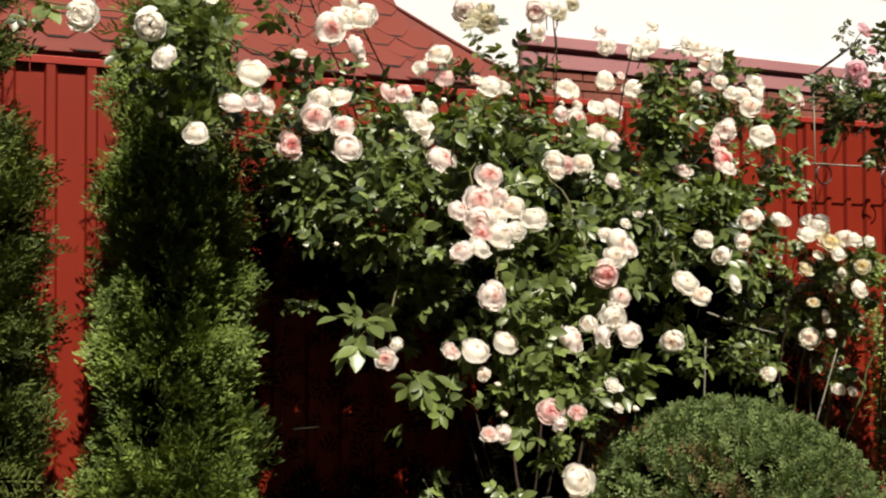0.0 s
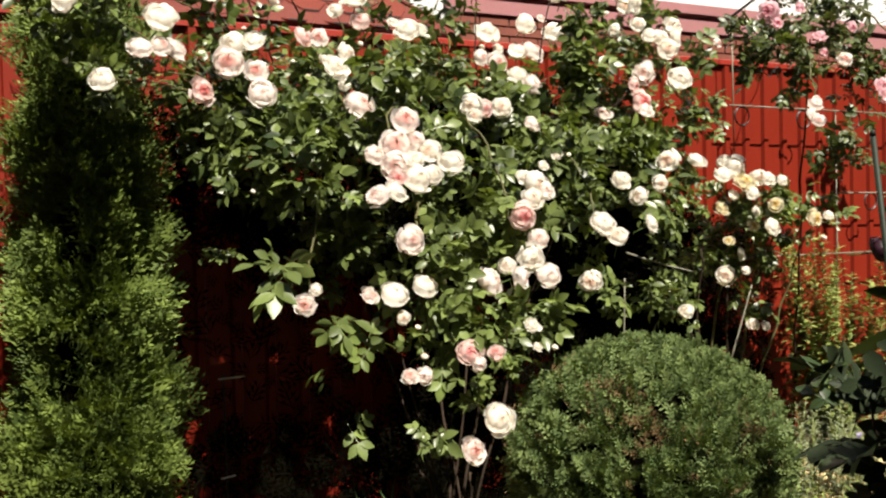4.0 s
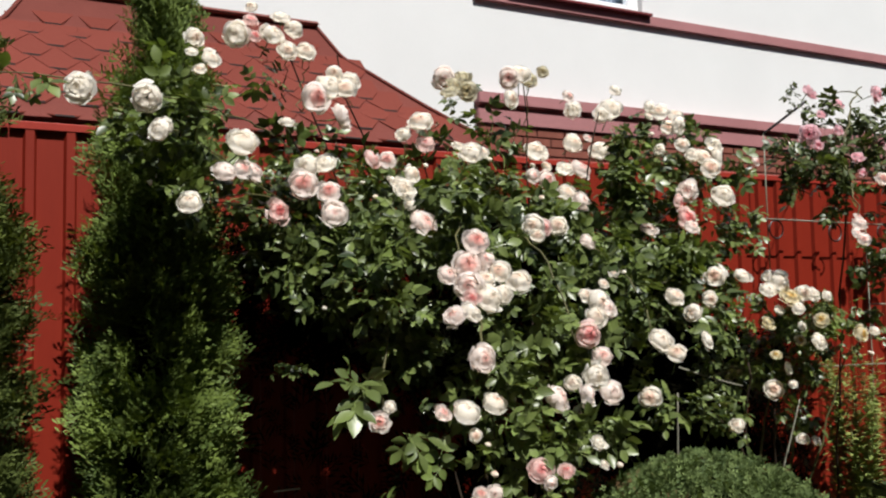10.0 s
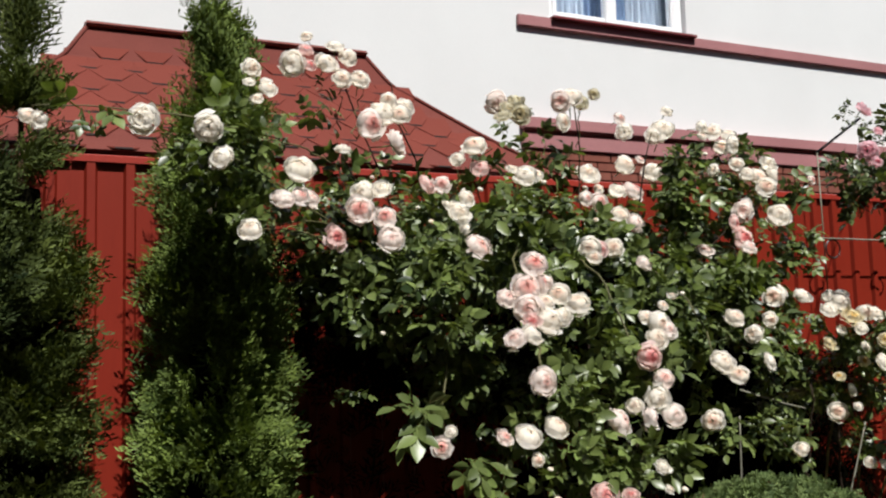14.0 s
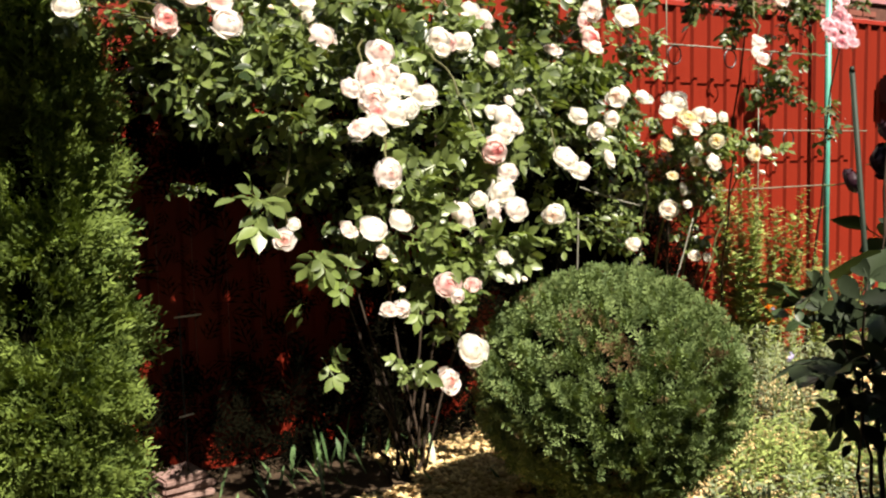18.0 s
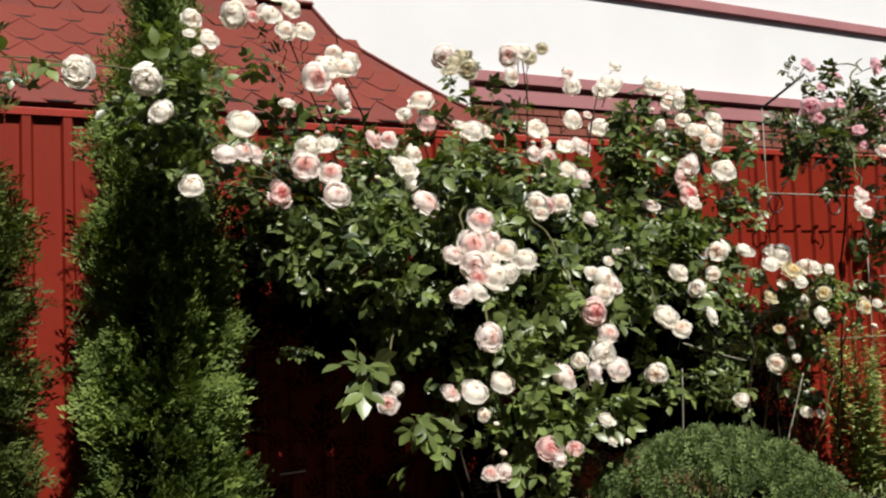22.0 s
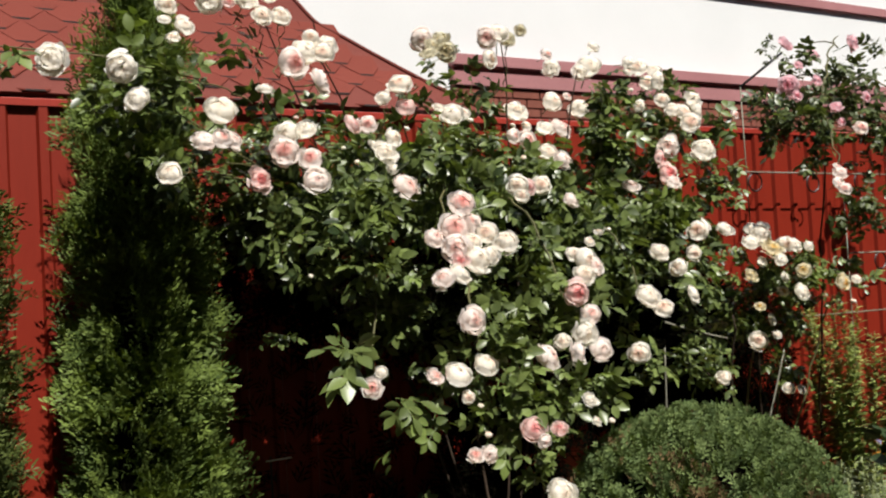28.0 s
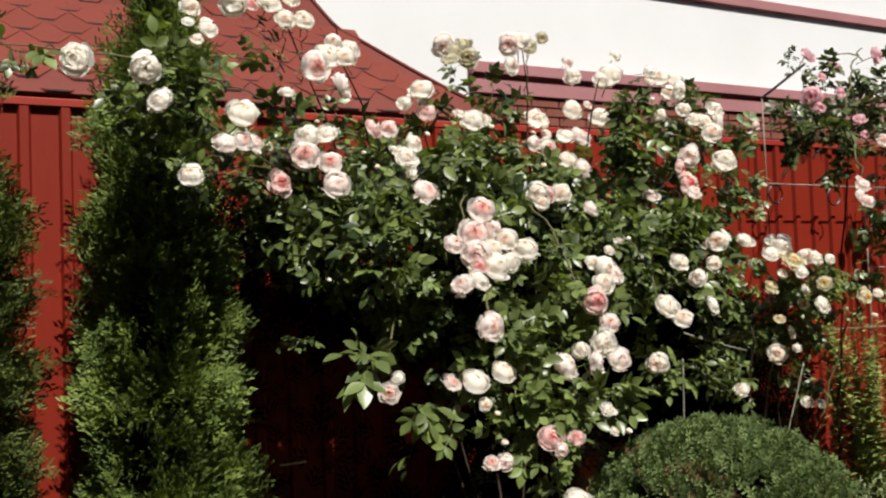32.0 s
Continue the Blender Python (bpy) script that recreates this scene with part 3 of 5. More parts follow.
def thuja(x, y, height, profile, count, mat, seed, label, size=0.094, shade_below=0.0, airy=0.84):
    rng = np.random.RandomState(seed)
    ob = thing("thuja", (x, y, 0.04), label, "conifer", "row of thujas along the fence")
    under("trunk", tube("thuja_trunk", [(0, 0, 0), (0.01, 0, height * 0.4), (0, 0.01, height * 0.97)], 0.035, 0.003, TRUNK, 8), ob)
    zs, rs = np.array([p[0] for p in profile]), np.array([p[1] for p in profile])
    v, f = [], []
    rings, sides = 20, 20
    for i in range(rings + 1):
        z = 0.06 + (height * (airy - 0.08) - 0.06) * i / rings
        # below that height a widened black core replaces the fronds as shade
        r = float(np.interp(z, zs, rs)) * (1.05 if z < shade_below else 0.66)
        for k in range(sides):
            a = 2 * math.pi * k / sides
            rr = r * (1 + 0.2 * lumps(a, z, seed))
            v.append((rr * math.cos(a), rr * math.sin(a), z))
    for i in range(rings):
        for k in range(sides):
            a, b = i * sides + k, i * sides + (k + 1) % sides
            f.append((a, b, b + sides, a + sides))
    # core coloured near black, in place of the shade behind the fronds
    under("twig_core", mesh_of("twig_core", v, f, INNER_SHADE), ob, label="near-black core standing in for inner shade")
    # branch ends stand in uneven shelves, each of many fronds
    zt = np.linspace(shade_below if shade_below else 0.05, height * 0.95, 400)
    w = (np.interp(zt, zs, rs) + 0.03) * (1 - 0.5 * (zt / height) ** 4)
    clumps = count // 36
    cz = np.interp(rng.rand(clumps), np.cumsum(w) / w.sum(), zt)
    ca = rng.rand(clumps) * 2 * math.pi
    lump = np.array([lumps(aa, zz, seed) for aa, zz in zip(ca, cz)])
    cr = np.interp(cz, zs, rs) * (0.77 + 0.30 * lump + 0.32 * rng.rand(clumps))
    tilt = rng.uniform(0.25, 1.3, clumps)
    own = rng.randint(0, clumps, count)
    z, a, r = cz[own], ca[own], cr[own]
    out = np.stack([np.cos(a), np.sin(a), 0 * a], 1)
    across = np.stack([-np.sin(a), np.cos(a), 0 * a], 1)
    fan = np.clip(rng.normal(0, 1, (count, 3)), -1.8, 1.8)
    slim = np.clip(1.25 - (z / height) ** 3, 0.3, 1.0)[:, None]
    places = np.stack([r * np.cos(a), r * np.sin(a), z], 1) + (across * fan[:, :1] * 0.034 + out * fan[:, 1:2] * 0.024) * slim + np.array([0, 0, 1.0]) * fan[:, 2:] * 0.014 - out * 0.055 * slim
    high = np.clip((z / height - 0.72) / 0.2, 0, 1)
    steep = tilt[own] + 3.2 * high ** 1.5
    ahead = out * (0.85 - 0.35 * high)[:, None] + across * fan[:, :1] * 0.62 + np.array([0, 0, 1.0]) * (steep + 0.25 * fan[:, 2])[:, None]
    face = out * 0.9 + np.array([0, 0, 0.5]) + rng.normal(0, 0.6, (count, 3))
    sizes = size * (0.6 + 0.75 * rng.rand(count))
    tip = rng.rand(count) < (z / height - airy) / 0.08
    spare = tip & (rng.rand(count) < 0.45)
    kind = rng.randint(0, len(FRONDS), count)
    for n, form in enumerate(FRONDS):
        mask = ~tip & (kind == n)
        vv, qq = scattered(*form, basis(ahead[mask], face[mask]), places[mask], sizes[mask])
        under("foliage", quads_of("thuja_foliage", vv, qq, mat), ob, kind="stuff")
    mask = tip & ~spare
    vv, qq = scattered(*WISP, basis(ahead[mask], face[mask]), places[mask], sizes[mask] * 1.25)
    under("tip_foliage", quads_of("thuja_tip_foliage", vv, qq, mat), ob, kind="stuff")
    # thin leading shoots
    n = 130
    za = height * rng.uniform(0.84, 1.0, n)
    ra = np.interp(za, zs, rs) * rng.uniform(0.0, 0.9, n)
    aa = rng.rand(n) * 2 * math.pi
    out = np.stack([np.cos(aa), np.sin(aa), 0 * aa], 1)
    vv, qq = scattered(*WISP, basis(out * 0.4 + np.array([0, 0, 1.0]) + rng.normal(0, 0.16, (n, 3)), out + rng.normal(0, 0.6, (n, 3))), out * ra[:, None] + za[:, None] * np.array([0, 0, 1.0]) - np.array([0, 0, 0.05]), rng.uniform(0.09, 0.16, n))
    under("leading_shoot", quads_of("thuja_shoots", vv, qq, mat), ob, kind="stuff")
    return ob


GIRTH = [(0.0, 0.23), (0.3, 0.265), (0.6, 0.255), (1.0, 0.225), (1.3, 0.21), (1.65, 0.195), (1.95, 0.18), (2.15, 0.145), (2.3, 0.092), (2.42, 0.052), (2.55, 0.024), (2.75, 0.004)]
thuja(0.487, 3.30, 2.74, [(z, r * (0.66 if z < 2.0 else 0.58)) for z, r in GIRTH], 4700, THUJA, 3, "columnar green thuja, its upper front shaded by roses", 0.150)
thuja(-0.14, 3.31, 2.72, [(z, r * (0.66 if z < 1.9 else 0.40)) for z, r in GIRTH], 2700, THUJA_SHADED, 8, "columnar green thuja with a loose feathery tip", 0.142, 0.0, 0.76)
thuja(-0.36, 3.14, 2.66, [(z, r * (0.74 if z < 1.9 else 0.34)) for z, r in GIRTH], 1600, THUJA_DEEP_SHADE, 15, "columnar thuja with shade put into its foliage and black lower half", 0.142, 1.36, 0.72)

# ---- clipped globe thuja ----
def globe(x, y, z, r, count, seed):
    rng = np.random.RandomState(seed)
    ob = thing("globe_thuja", (x, y, 0.04), "dense ball-shaped dwarf thuja with some brown patches", "shrub")
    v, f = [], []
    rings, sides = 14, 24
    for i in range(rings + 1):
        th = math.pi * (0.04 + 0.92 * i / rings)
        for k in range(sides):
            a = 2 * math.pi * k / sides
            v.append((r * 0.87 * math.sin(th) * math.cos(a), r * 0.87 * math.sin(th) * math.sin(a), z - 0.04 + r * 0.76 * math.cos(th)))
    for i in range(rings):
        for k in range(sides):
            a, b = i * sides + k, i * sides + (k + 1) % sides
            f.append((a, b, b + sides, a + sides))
    # black core puts shade into the gaps between the tufts
    under("twig_core", mesh_of("twig_core", v, f, INNER_SHADE), ob, label="near-black core standing in for inner shade")
    under("trunk", tube("globe_trunk", [(0, 0, 0), (0, 0, 0.2)], 0.04, 0.03, TRUNK, 8), ob)
    heads = rng.normal(0, 1, (count // 15, 3))
    heads /= np.linalg.norm(heads, axis=1, keepdims=True)
    bump = np.array([noise.noise(tuple(p * 3.4)) + 0.5 * noise.noise(tuple(p * 8)) for p in heads])
    own = rng.randint(0, len(heads), count)
    d = heads[own] + rng.normal(0, 0.034, (count, 3))
    d /= np.linalg.norm(d, axis=1, keepdims=True)
    reach = (0.885 + 0.055 * bump + 0.05 * rng.rand(len(heads)))[own] + 0.022 * rng.normal(0, 1, count)
    places = d * np.array([1, 1, 0.87]) * (r * reach)[:, None] + np.array([0, 0, z - 0.04])
    keep = places[:, 2] > 0.03
    d, places = d[keep], places[keep]
    n = len(d)
    ahead = d * 0.5 + np.array([0, 0, 0.85]) + rng.normal(0, 0.42, (n, 3))
    face = d + np.array([0, 0, 0.4]) + rng.normal(0, 0.6, (n, 3))
    sizes = 0.049 * (0.6 + 0.8 * rng.rand(n))
    patch = np.array([noise.noise(tuple(p * 2.6 + 4.0)) for p in d])
    brown = rng.rand(n) < 0.02 + 0.75 * np.clip(patch - 0.15, 0, 1)
    for mask, mat, name in ((~brown, GLOBE, "foliage"), (brown, BROWN_TUFT, "brown_foliage")):
        vv, qq = scattered(*FINE_TUFT, basis(ahead[mask], face[mask]), places[mask], sizes[mask])
        under(name, quads_of("globe_" + name, vv, qq, mat), ob, kind="stuff")
    return ob


BROWN_TUFT = leafy("browned_tuft", (0.07, 0.045, 0.02), (0.16, 0.10, 0.05), 0.8, 0.05, 0.1)
globe(1.985, 2.291, 0.520, 0.434, 25000, 5)

# ---- roses ----
def petal_quads(rings, seed, ruffle=0.06):
    """Nested cups of petals round z, all grown together at the base. Each ring: radius, angle from the top at the rim, petals, width, flare."""
    rng = random.Random(seed)
    v, q = [(0.0, 0.0, -0.5)], []
    nu, nv = 5, 4
    for R, rim, n, width, flare in rings:
        turn = rng.random() * 6.28
        for k in range(n):
            mid = turn + 6.283 * k / n + rng.uniform(-0.25, 0.25)
            Rk, top = R * rng.uniform(0.87, 1.10), rim * rng.uniform(0.72, 1.28)
            curl, wave, skew = flare + rng.uniform(-0.04, 0.08), rng.uniform(0, 6.28), rng.uniform(-0.12, 0.12)
            first = len(v)
            for j in range(1, nv + 1):
                t = j / nv
                for i in range(nu + 1):
                    u = 2 * i / nu - 1
                    polar = 2.3 + (top - 2.3) * t ** 0.9 + (0.26 * u * u + skew * u) * t
                    rad = Rk * (1 + curl * t ** 4) * (1 - 0.04 * u * u) + ruffle * math.sin(3.3 * u + wave) * t * t + 0.03 * u * (1 if k % 2 else -1)
                    f = mid + u * width * (0.75 + 0.25 * t)
                    v.append((rad * math.sin(polar) * math.cos(f), rad * math.sin(polar) * math.sin(f), 0.84 * rad * math.cos(polar) - 0.12 * curl * t ** 4))
            for i in range(nu):
                q.append((0, first + i + 1, first + i))
            for j in range(nv - 1):
                for i in range(nu):
                    a = first + j * (nu + 1) + i
                    q.append((a, a + 1, a + nu + 2, a + nu + 1))
    return v, q


FULL = [(1.0, 1.45, 5, 0.70, 0.16), (0.95, 1.16, 5, 0.70, 0.10), (0.88, 0.92, 6, 0.64, 0.08), (0.81, 0.70, 6, 0.62, 0.06), (0.74, 0.48, 5, 0.70, 0.05), (0.68, 0.28, 4, 0.82, 0.04), (0.62, 0.1, 3, 1.0, 0.02)]
HALF_OPEN = [(0.98, 1.15, 5, 0.7, 0.2), (0.92, 0.85, 5, 0.7, 0.10), (0.85, 0.64, 5, 0.72, 0.06), (0.79, 0.47, 5, 0.75, 0.05), (0.74, 0.32, 4, 0.85, 0.04), (0.69, 0.18, 3, 1.0, 0.03), (0.65, 0.08, 3, 1.0, 0.0)]
LOOSE = [(1.05, 1.55, 6, 0.55, 0.22), (0.98, 1.3, 6, 0.55, 0.18), (0.88, 1.08, 7, 0.5, 0.14), (0.78, 0.86, 7, 0.5, 0.12), (0.68, 0.66, 6, 0.52, 0.1), (0.6, 0.46, 6, 0.52, 0.08), (0.54, 0.26, 5, 0.6, 0.04)]
BUD = [(0.72, 0.35, 4, 0.95, 0.04), (0.66, 0.22, 3, 1.1, 0.0), (0.6, 0.12, 3, 1.1, 0.0)]
SHAPES = {"full": [petal_quads(FULL, s) for s in range(4)], "half": [petal_quads(HALF_OPEN, s + 10) for s in range(3)], "loose": [petal_quads(LOOSE, s + 20, 0.08) for s in range(3)], "bud": [petal_quads(BUD, s + 30, 0.02) for s in range(2)]}
MESHES = {}


def bloom_mesh(shape, n, mat):
    key = (shape, n, mat.name)
    if key not in MESHES:
        MESHES[key] = mesh_of("rose_" + shape, *SHAPES[shape][n], mat)
    return MESHES[key]


def stalk_mesh(n):
    key = ("stalk", n)
    if key not in MESHES:
        rng = random.Random(n)
        bend = Vector((rng.uniform(-0.6, 0.6), rng.uniform(-0.6, 0.6), 0))
        pts = [Vector((0, 0, -0.35)), Vector((0, 0, -0.8)) + bend * 0.1, Vector((0, 0, -1.5)) + bend * 0.5, Vector((0, 0, -2.4)) + bend * 1.3]
        v, f = tube_data(pts, 0.075, 0.05, 5)
        k = len(v)
        hip, hf = tube_data([(0, 0, -0.62), (0, 0, -0.5), (0, 0, -0.36)], 0.08, 0.22, 6)
        v += hip
        f += [tuple(i + k for i in face) for face in hf]
        for s in range(5):
            a = 6.283 * s / 5
            k = len(v)
            c, d = Vector((math.cos(a), math.sin(a), 0)), Vector((-math.sin(a), math.cos(a), 0))
            v += [c * 0.15 + Vector((0, 0, -0.42)), c * 0.4 + d * 0.12 + Vector((0, 0, -0.40)), c * 0.8 + Vector((0, 0, -0.5)), c * 0.4 - d * 0.12 + Vector((0, 0, -0.40))]
            f.append((k, k + 1, k + 2, k + 3))
        MESHES[key] = mesh_of("stalk", v, f, GREEN_STALK)
    return MESHES[key]


BLOOM_RNG = random.Random(11)
BLOOMS = []


def bloom(bush, x, y, z, d, mat):
    """A rose of that diameter at a place, facing outwards and up, with its calyx and stalk."""
    rng = BLOOM_RNG
    bud = d < 0.036 and mat is not HOT
    if bud:
        shape = "bud"
    elif mat is HOT or mat is YELLOW or mat is FADED:
        shape = "loose"
    else:
        shape = rng.choice(["full", "full", "full", "half", "loose"])
    n = rng.randrange(len(SHAPES[shape]))
    aim = Vector((rng.gauss(0.0, 0.35) - 0.15, rng.gauss(-0.75, 0.22), rng.gauss(0.42, 0.25))).normalized()
    if bud:
        aim = Vector((rng.gauss(0, 0.35), rng.gauss(-0.3, 0.3), 0.9)).normalized()
    turn = aim.to_track_quat("Z", "Y").to_matrix().to_4x4() @ Matrix.Rotation(rng.random() * 6.28, 4, "Z")
    s = d / 2 * rng.uniform(0.88, 1.05) * (0.78 if mat is HOT else 0.86 if shape == "loose" else 1.0)
    BLOOMS.append((x, y, z, d))
    m = Matrix.Translation(Vector((x, y, z)) - bush.location) @ turn @ Matrix.Diagonal((s, s, s * rng.uniform(0.85, 1.1), 1))
    ob = under("bud" if bud else "bloom", bloom_mesh(shape, n, mat), bush, m)
    under("stalk", stalk_mesh(rng.randrange(6)), ob)
    return ob


def leaflet(v, q, base, along, side, up, length, width, fold):
    """One ovate leaflet with a folded midrib."""
    k = len(v)
    for s, w in ((0.0, 0.06), (0.22, 0.7), (0.5, 1.0), (0.78, 0.66), (1.0, 0.03)):
        droop = up * (-0.18 * s * s * length)
        mid = base + along * (length * s) + droop
        v.append(mid - side * (width * w) + up * (fold * width * w))
        v.append(mid)
        v.append(mid + side * (width * w) + up * (fold * width * w))
    for j in range(4):
        a = k + 3 * j
        q.append((a, a + 1, a + 4, a + 3))
        q.append((a + 1, a + 2, a + 5, a + 4))


def compound_leaf(seed, pairs):
    """A rose leaf 1 long along y with paired leaflets and one at the tip."""
    rng = random.Random(seed)
    v, q = [], []
    X, Y, Z = Vector((1, 0, 0)), Vector((0, 1, 0)), Vector((0, 0, 1))
    for i in range(pairs):
        s = 0.28 + 0.30 * i
        for side in (-1, 1):
            out = (X * side * 0.86 + Y * 0.5 + Z * rng.uniform(-0.25, 0.15)).normalized()
            across = out.cross(Z).normalized()
            leaflet(v, q, Y * s, out, across, Z, 0.40 * rng.uniform(0.85, 1.1), 0.122, rng.uniform(0.15, 0.45))
    leaflet(v, q, Y * 0.55, (Y + Z * rng.uniform(-0.3, 0.05)).normalized(), X, Z, 0.47, 0.14, rng.uniform(0.15, 0.4))
    k = len(v)
    v += [Vector((-0.012, 0, 0)), Vector((0.012, 0, 0)), Vector((0.01, 0.6, 0.0)), Vector((-0.01, 0.6, 0.0))]
    q.append((k, k + 1, k + 2, k + 3))
    return np.array([tuple(p) for p in v]), np.array(q)


LEAVES = [compound_leaf(s, 2 if s % 3 else 1) for s in range(6)]
STORE = {}


def leaf_mass(bush, centre, radii, count, size=1.0):
    """Leaves strewn through an ellipsoid, facing up and outwards."""
    rng = np.random.RandomState(int(abs(centre[0]) * 1000 + centre[2] * 100) % 9973 + count)
    twigs = max(1, count // 9)
    w = rng.normal(0, 1, (twigs, 3))
    w /= np.linalg.norm(w, axis=1, keepdims=True)
    w *= rng.rand(twigs, 1) ** 0.45
    own = rng.randint(0, twigs, count)
    run = rng.normal(0, 1, (twigs, 3)) * np.array([0.6, 0.4, 0.6])
    along = rng.uniform(-1, 1, (count, 1))
    places = np.array(centre) + w[own] * np.array(radii) + run[own] * along * 0.055 * size + rng.normal(0, 0.014, (count, 3))
    d = w[own] * 0.6 + rng.normal(0, 0.5, (count, 3))
    ahead = d * np.array([0.8, 0.6, 0.4]) + rng.normal(0, 0.55, (count, 3)) + np.array([0, -0.35, -0.1])
    up = np.array([0.0, -0.5, 0.9]) + rng.normal(0, 0.62, (count, 3))
    sizes = 0.094 * size * (0.55 + 0.85 * rng.rand(count))
    STORE.setdefault(bush.name, (bush, []))[1].append((places, basis(ahead, up), sizes))


def grow_leaves(bush, mat, young, singles, seed):
    """The front leaves as parts of their own, the rest as one mass."""
    rng = np.random.RandomState(seed)
    sets = STORE[bush.name][1]
    places, turns, sizes = (np.concatenate([s[i] for s in sets]) for i in range(3))
    # leaves stand clear of the open side of each bloom
    # leaves between a bloom and the camera, or the sun, are dropped
    clear = np.ones(len(places), bool)
    tip = places + turns[:, :, 1] * sizes[:, None] * 0.5
    for x, y, z, d in BLOOMS:
        off = tip - np.array([x, y, z])
        for clear_way in (np.array([-x - 0.05, -y + 0.05, 1.5 - z]), np.array(SUN_DIR)):
            clear_way = clear_way / np.linalg.norm(clear_way)
            along = off @ clear_way
            side = np.linalg.norm(off - along[:, None] * clear_way, axis=1)
            clear &= ~((along > -0.4 * d) & (along < 0.5) & (side < 0.30 * d + 0.03))
    places, turns, sizes = places[clear], turns[clear], sizes[clear]
    order = np.argsort(places[:, 1])
    front = set(order[:singles].tolist())
    shared = [[quads_of("leaf_shape", *LEAVES[k], m) for m in (mat, young)] for k in range(len(LEAVES))]
    kind = rng.randint(0, len(LEAVES), len(places))
    fresh = rng.rand(len(places)) < 0.15
    for i in order[:singles]:
        m = Matrix([[*turns[i][r] * sizes[i], places[i][r] - bush.location[r]] for r in range(3)] + [[0, 0, 0, 1]])
        under("leaf", shared[kind[i]][int(fresh[i])], bush, m)
    for m, which, name in ((mat, ~fresh, "foliage"), (young, fresh, "young_foliage")):
        vs, qs, start = [], [], 0
        for k in range(len(LEAVES)):
            pick = [i for i in np.nonzero((kind == k) & which)[0] if i not in front]
            if pick:
                v, q = scattered(*LEAVES[k], turns[pick], places[pick] - np.array(bush.location), sizes[pick])
                vs.append(v)
                qs.append(q + start)
                start += len(v)
        under(name, quads_of("rose_" + name, np.concatenate(vs), np.concatenate(qs), m), bush, kind="stuff")


def cane(bush, a, b, lift, r0=0.009, r1=0.004, mat=None, side=(0, 0, 0), seed=0):
    rng = random.Random(seed)
    pts = [p - bush.location + Vector((rng.uniform(-0.012, 0.012), rng.uniform(-0.012, 0.012), 0)) for p in arc(a, b, lift, 12, side)]
    under("cane", tube("cane", pts, r0, r1, mat or CANE, 7, 0.12, rng), bush)


climber = thing("climbing_rose", (1.75, 3.12, 0.045), "large climbing rose bush covered in cream and pale pink double blooms", "rose bush")
shrub = thing("rose_shrub", (2.95, 3.0, 0.045), "smaller rose shrub with creamy yellow blooms beside the trellis", "rose bush")
rambler = thing("rambling_rose", (3.90, 3.45, 0.045), "rambling rose with bright pink clusters, arching over from a trellis", "rose bush")

ROOT = (1.74, 3.10, 0.05)
for n, (tip, lift, side) in enumerate((((0.85, 3.02, 2.0), 0.25, (0.10, 0.30, 0)), ((1.0, 2.95, 2.25), 0.3, (0.08, 0.32, 0)),
                                       ((2.25, 3.15, 2.2), 0.2, (0.1, 0.1, 0)), ((2.65, 3.1, 1.85), 0.35, (0.05, 0.05, 0)), ((1.4, 3.12, 2.05), 0.15, (0.12, 0.28, 0)),
                                       ((1.9, 3.2, 2.3), 0.1, (0.1, 0, 0)), ((0.83, 2.97, 2.26), 0.2, (0.10, 0.34, 0)))):
    jitter = Vector(((n % 5 - 2) * 0.022, (n % 3 - 1) * 0.025, 0))
    cane(climber, Vector(ROOT) + jitter, tip, lift, 0.0058, 0.0028, OLD_CANE, side, n)
for n, (start, tip, lift) in enumerate((((1.5, 2.95, 1.72), (1.17, 2.44, 1.46), 0.10), ((1.65, 2.95, 1.62), (1.62, 2.47, 1.28), 0.14), ((1.2, 2.9, 1.55), (0.97, 2.52, 1.10), 0.12), ((1.45, 2.8, 1.35), (1.30, 2.44, 0.92), 0.12), ((1.40, 2.5, 1.10), (1.46, 2.38, 0.72), 0.05), ((2.0, 2.95, 1.6), (2.0, 2.52, 1.24), 0.12))):
    cane(climber, start, tip, lift, 0.005, 0.0028, CANE, (0, 0, 0), 20 + n)
for n in range(4):
    a = Vector(ROOT) + Vector(((n - 2.5) * 0.045, 0.02 * (n % 2), 0))
    cane(climber, a, a + Vector(((n - 2.5) * 0.05, 0.03 * (n % 3 - 1), 0.28 + 0.05 * (n % 3))), 0.0, 0.010, 0.005, OLD_CANE, (0.02, 0, 0), 40 + n)
for a, b in (((0.83, 2.97, 2.08), (0.83, 2.95, 2.27)), ((0.88, 2.97, 2.05), (0.92, 2.95, 2.26)), ((1.42, 3.12, 2.0), (1.45, 3.05, 2.08)), ((1.88, 3.15, 2.0), (1.87, 3.08, 2.29)), ((0.78, 2.9, 1.95), (0.38, 2.66, 1.99)), ((0.38, 2.68, 2.0), (-0.12, 2.68, 2.01)), ((0.80, 2.95, 1.75), (0.33, 2.64, 1.93)), ((0.8, 2.95, 1.7), (0.47, 2.72, 1.70)), ((0.8, 2.95, 1.75), (0.55, 2.75, 1.72))):
    cane(climber, a, b, 0.015, 0.0028, 0.0018, CANE, (0, 0, 0), int(b[0] * 100) + 60)
for n, tip in enumerate(((2.95, 2.8, 1.4), (2.75, 2.85, 1.15), (3.15, 2.8, 1.3), (2.9, 2.85, 1.05), (3.3, 2.8, 1.2), (2.55, 2.85, 0.95))):
    cane(shrub, (2.95 + 0.03 * (n - 3), 3.0, 0.05), tip, 0.12, 0.007, 0.003, OLD_CANE if n % 2 else CANE, (0.02 * n - 0.05, 0, 0), 80 + n)
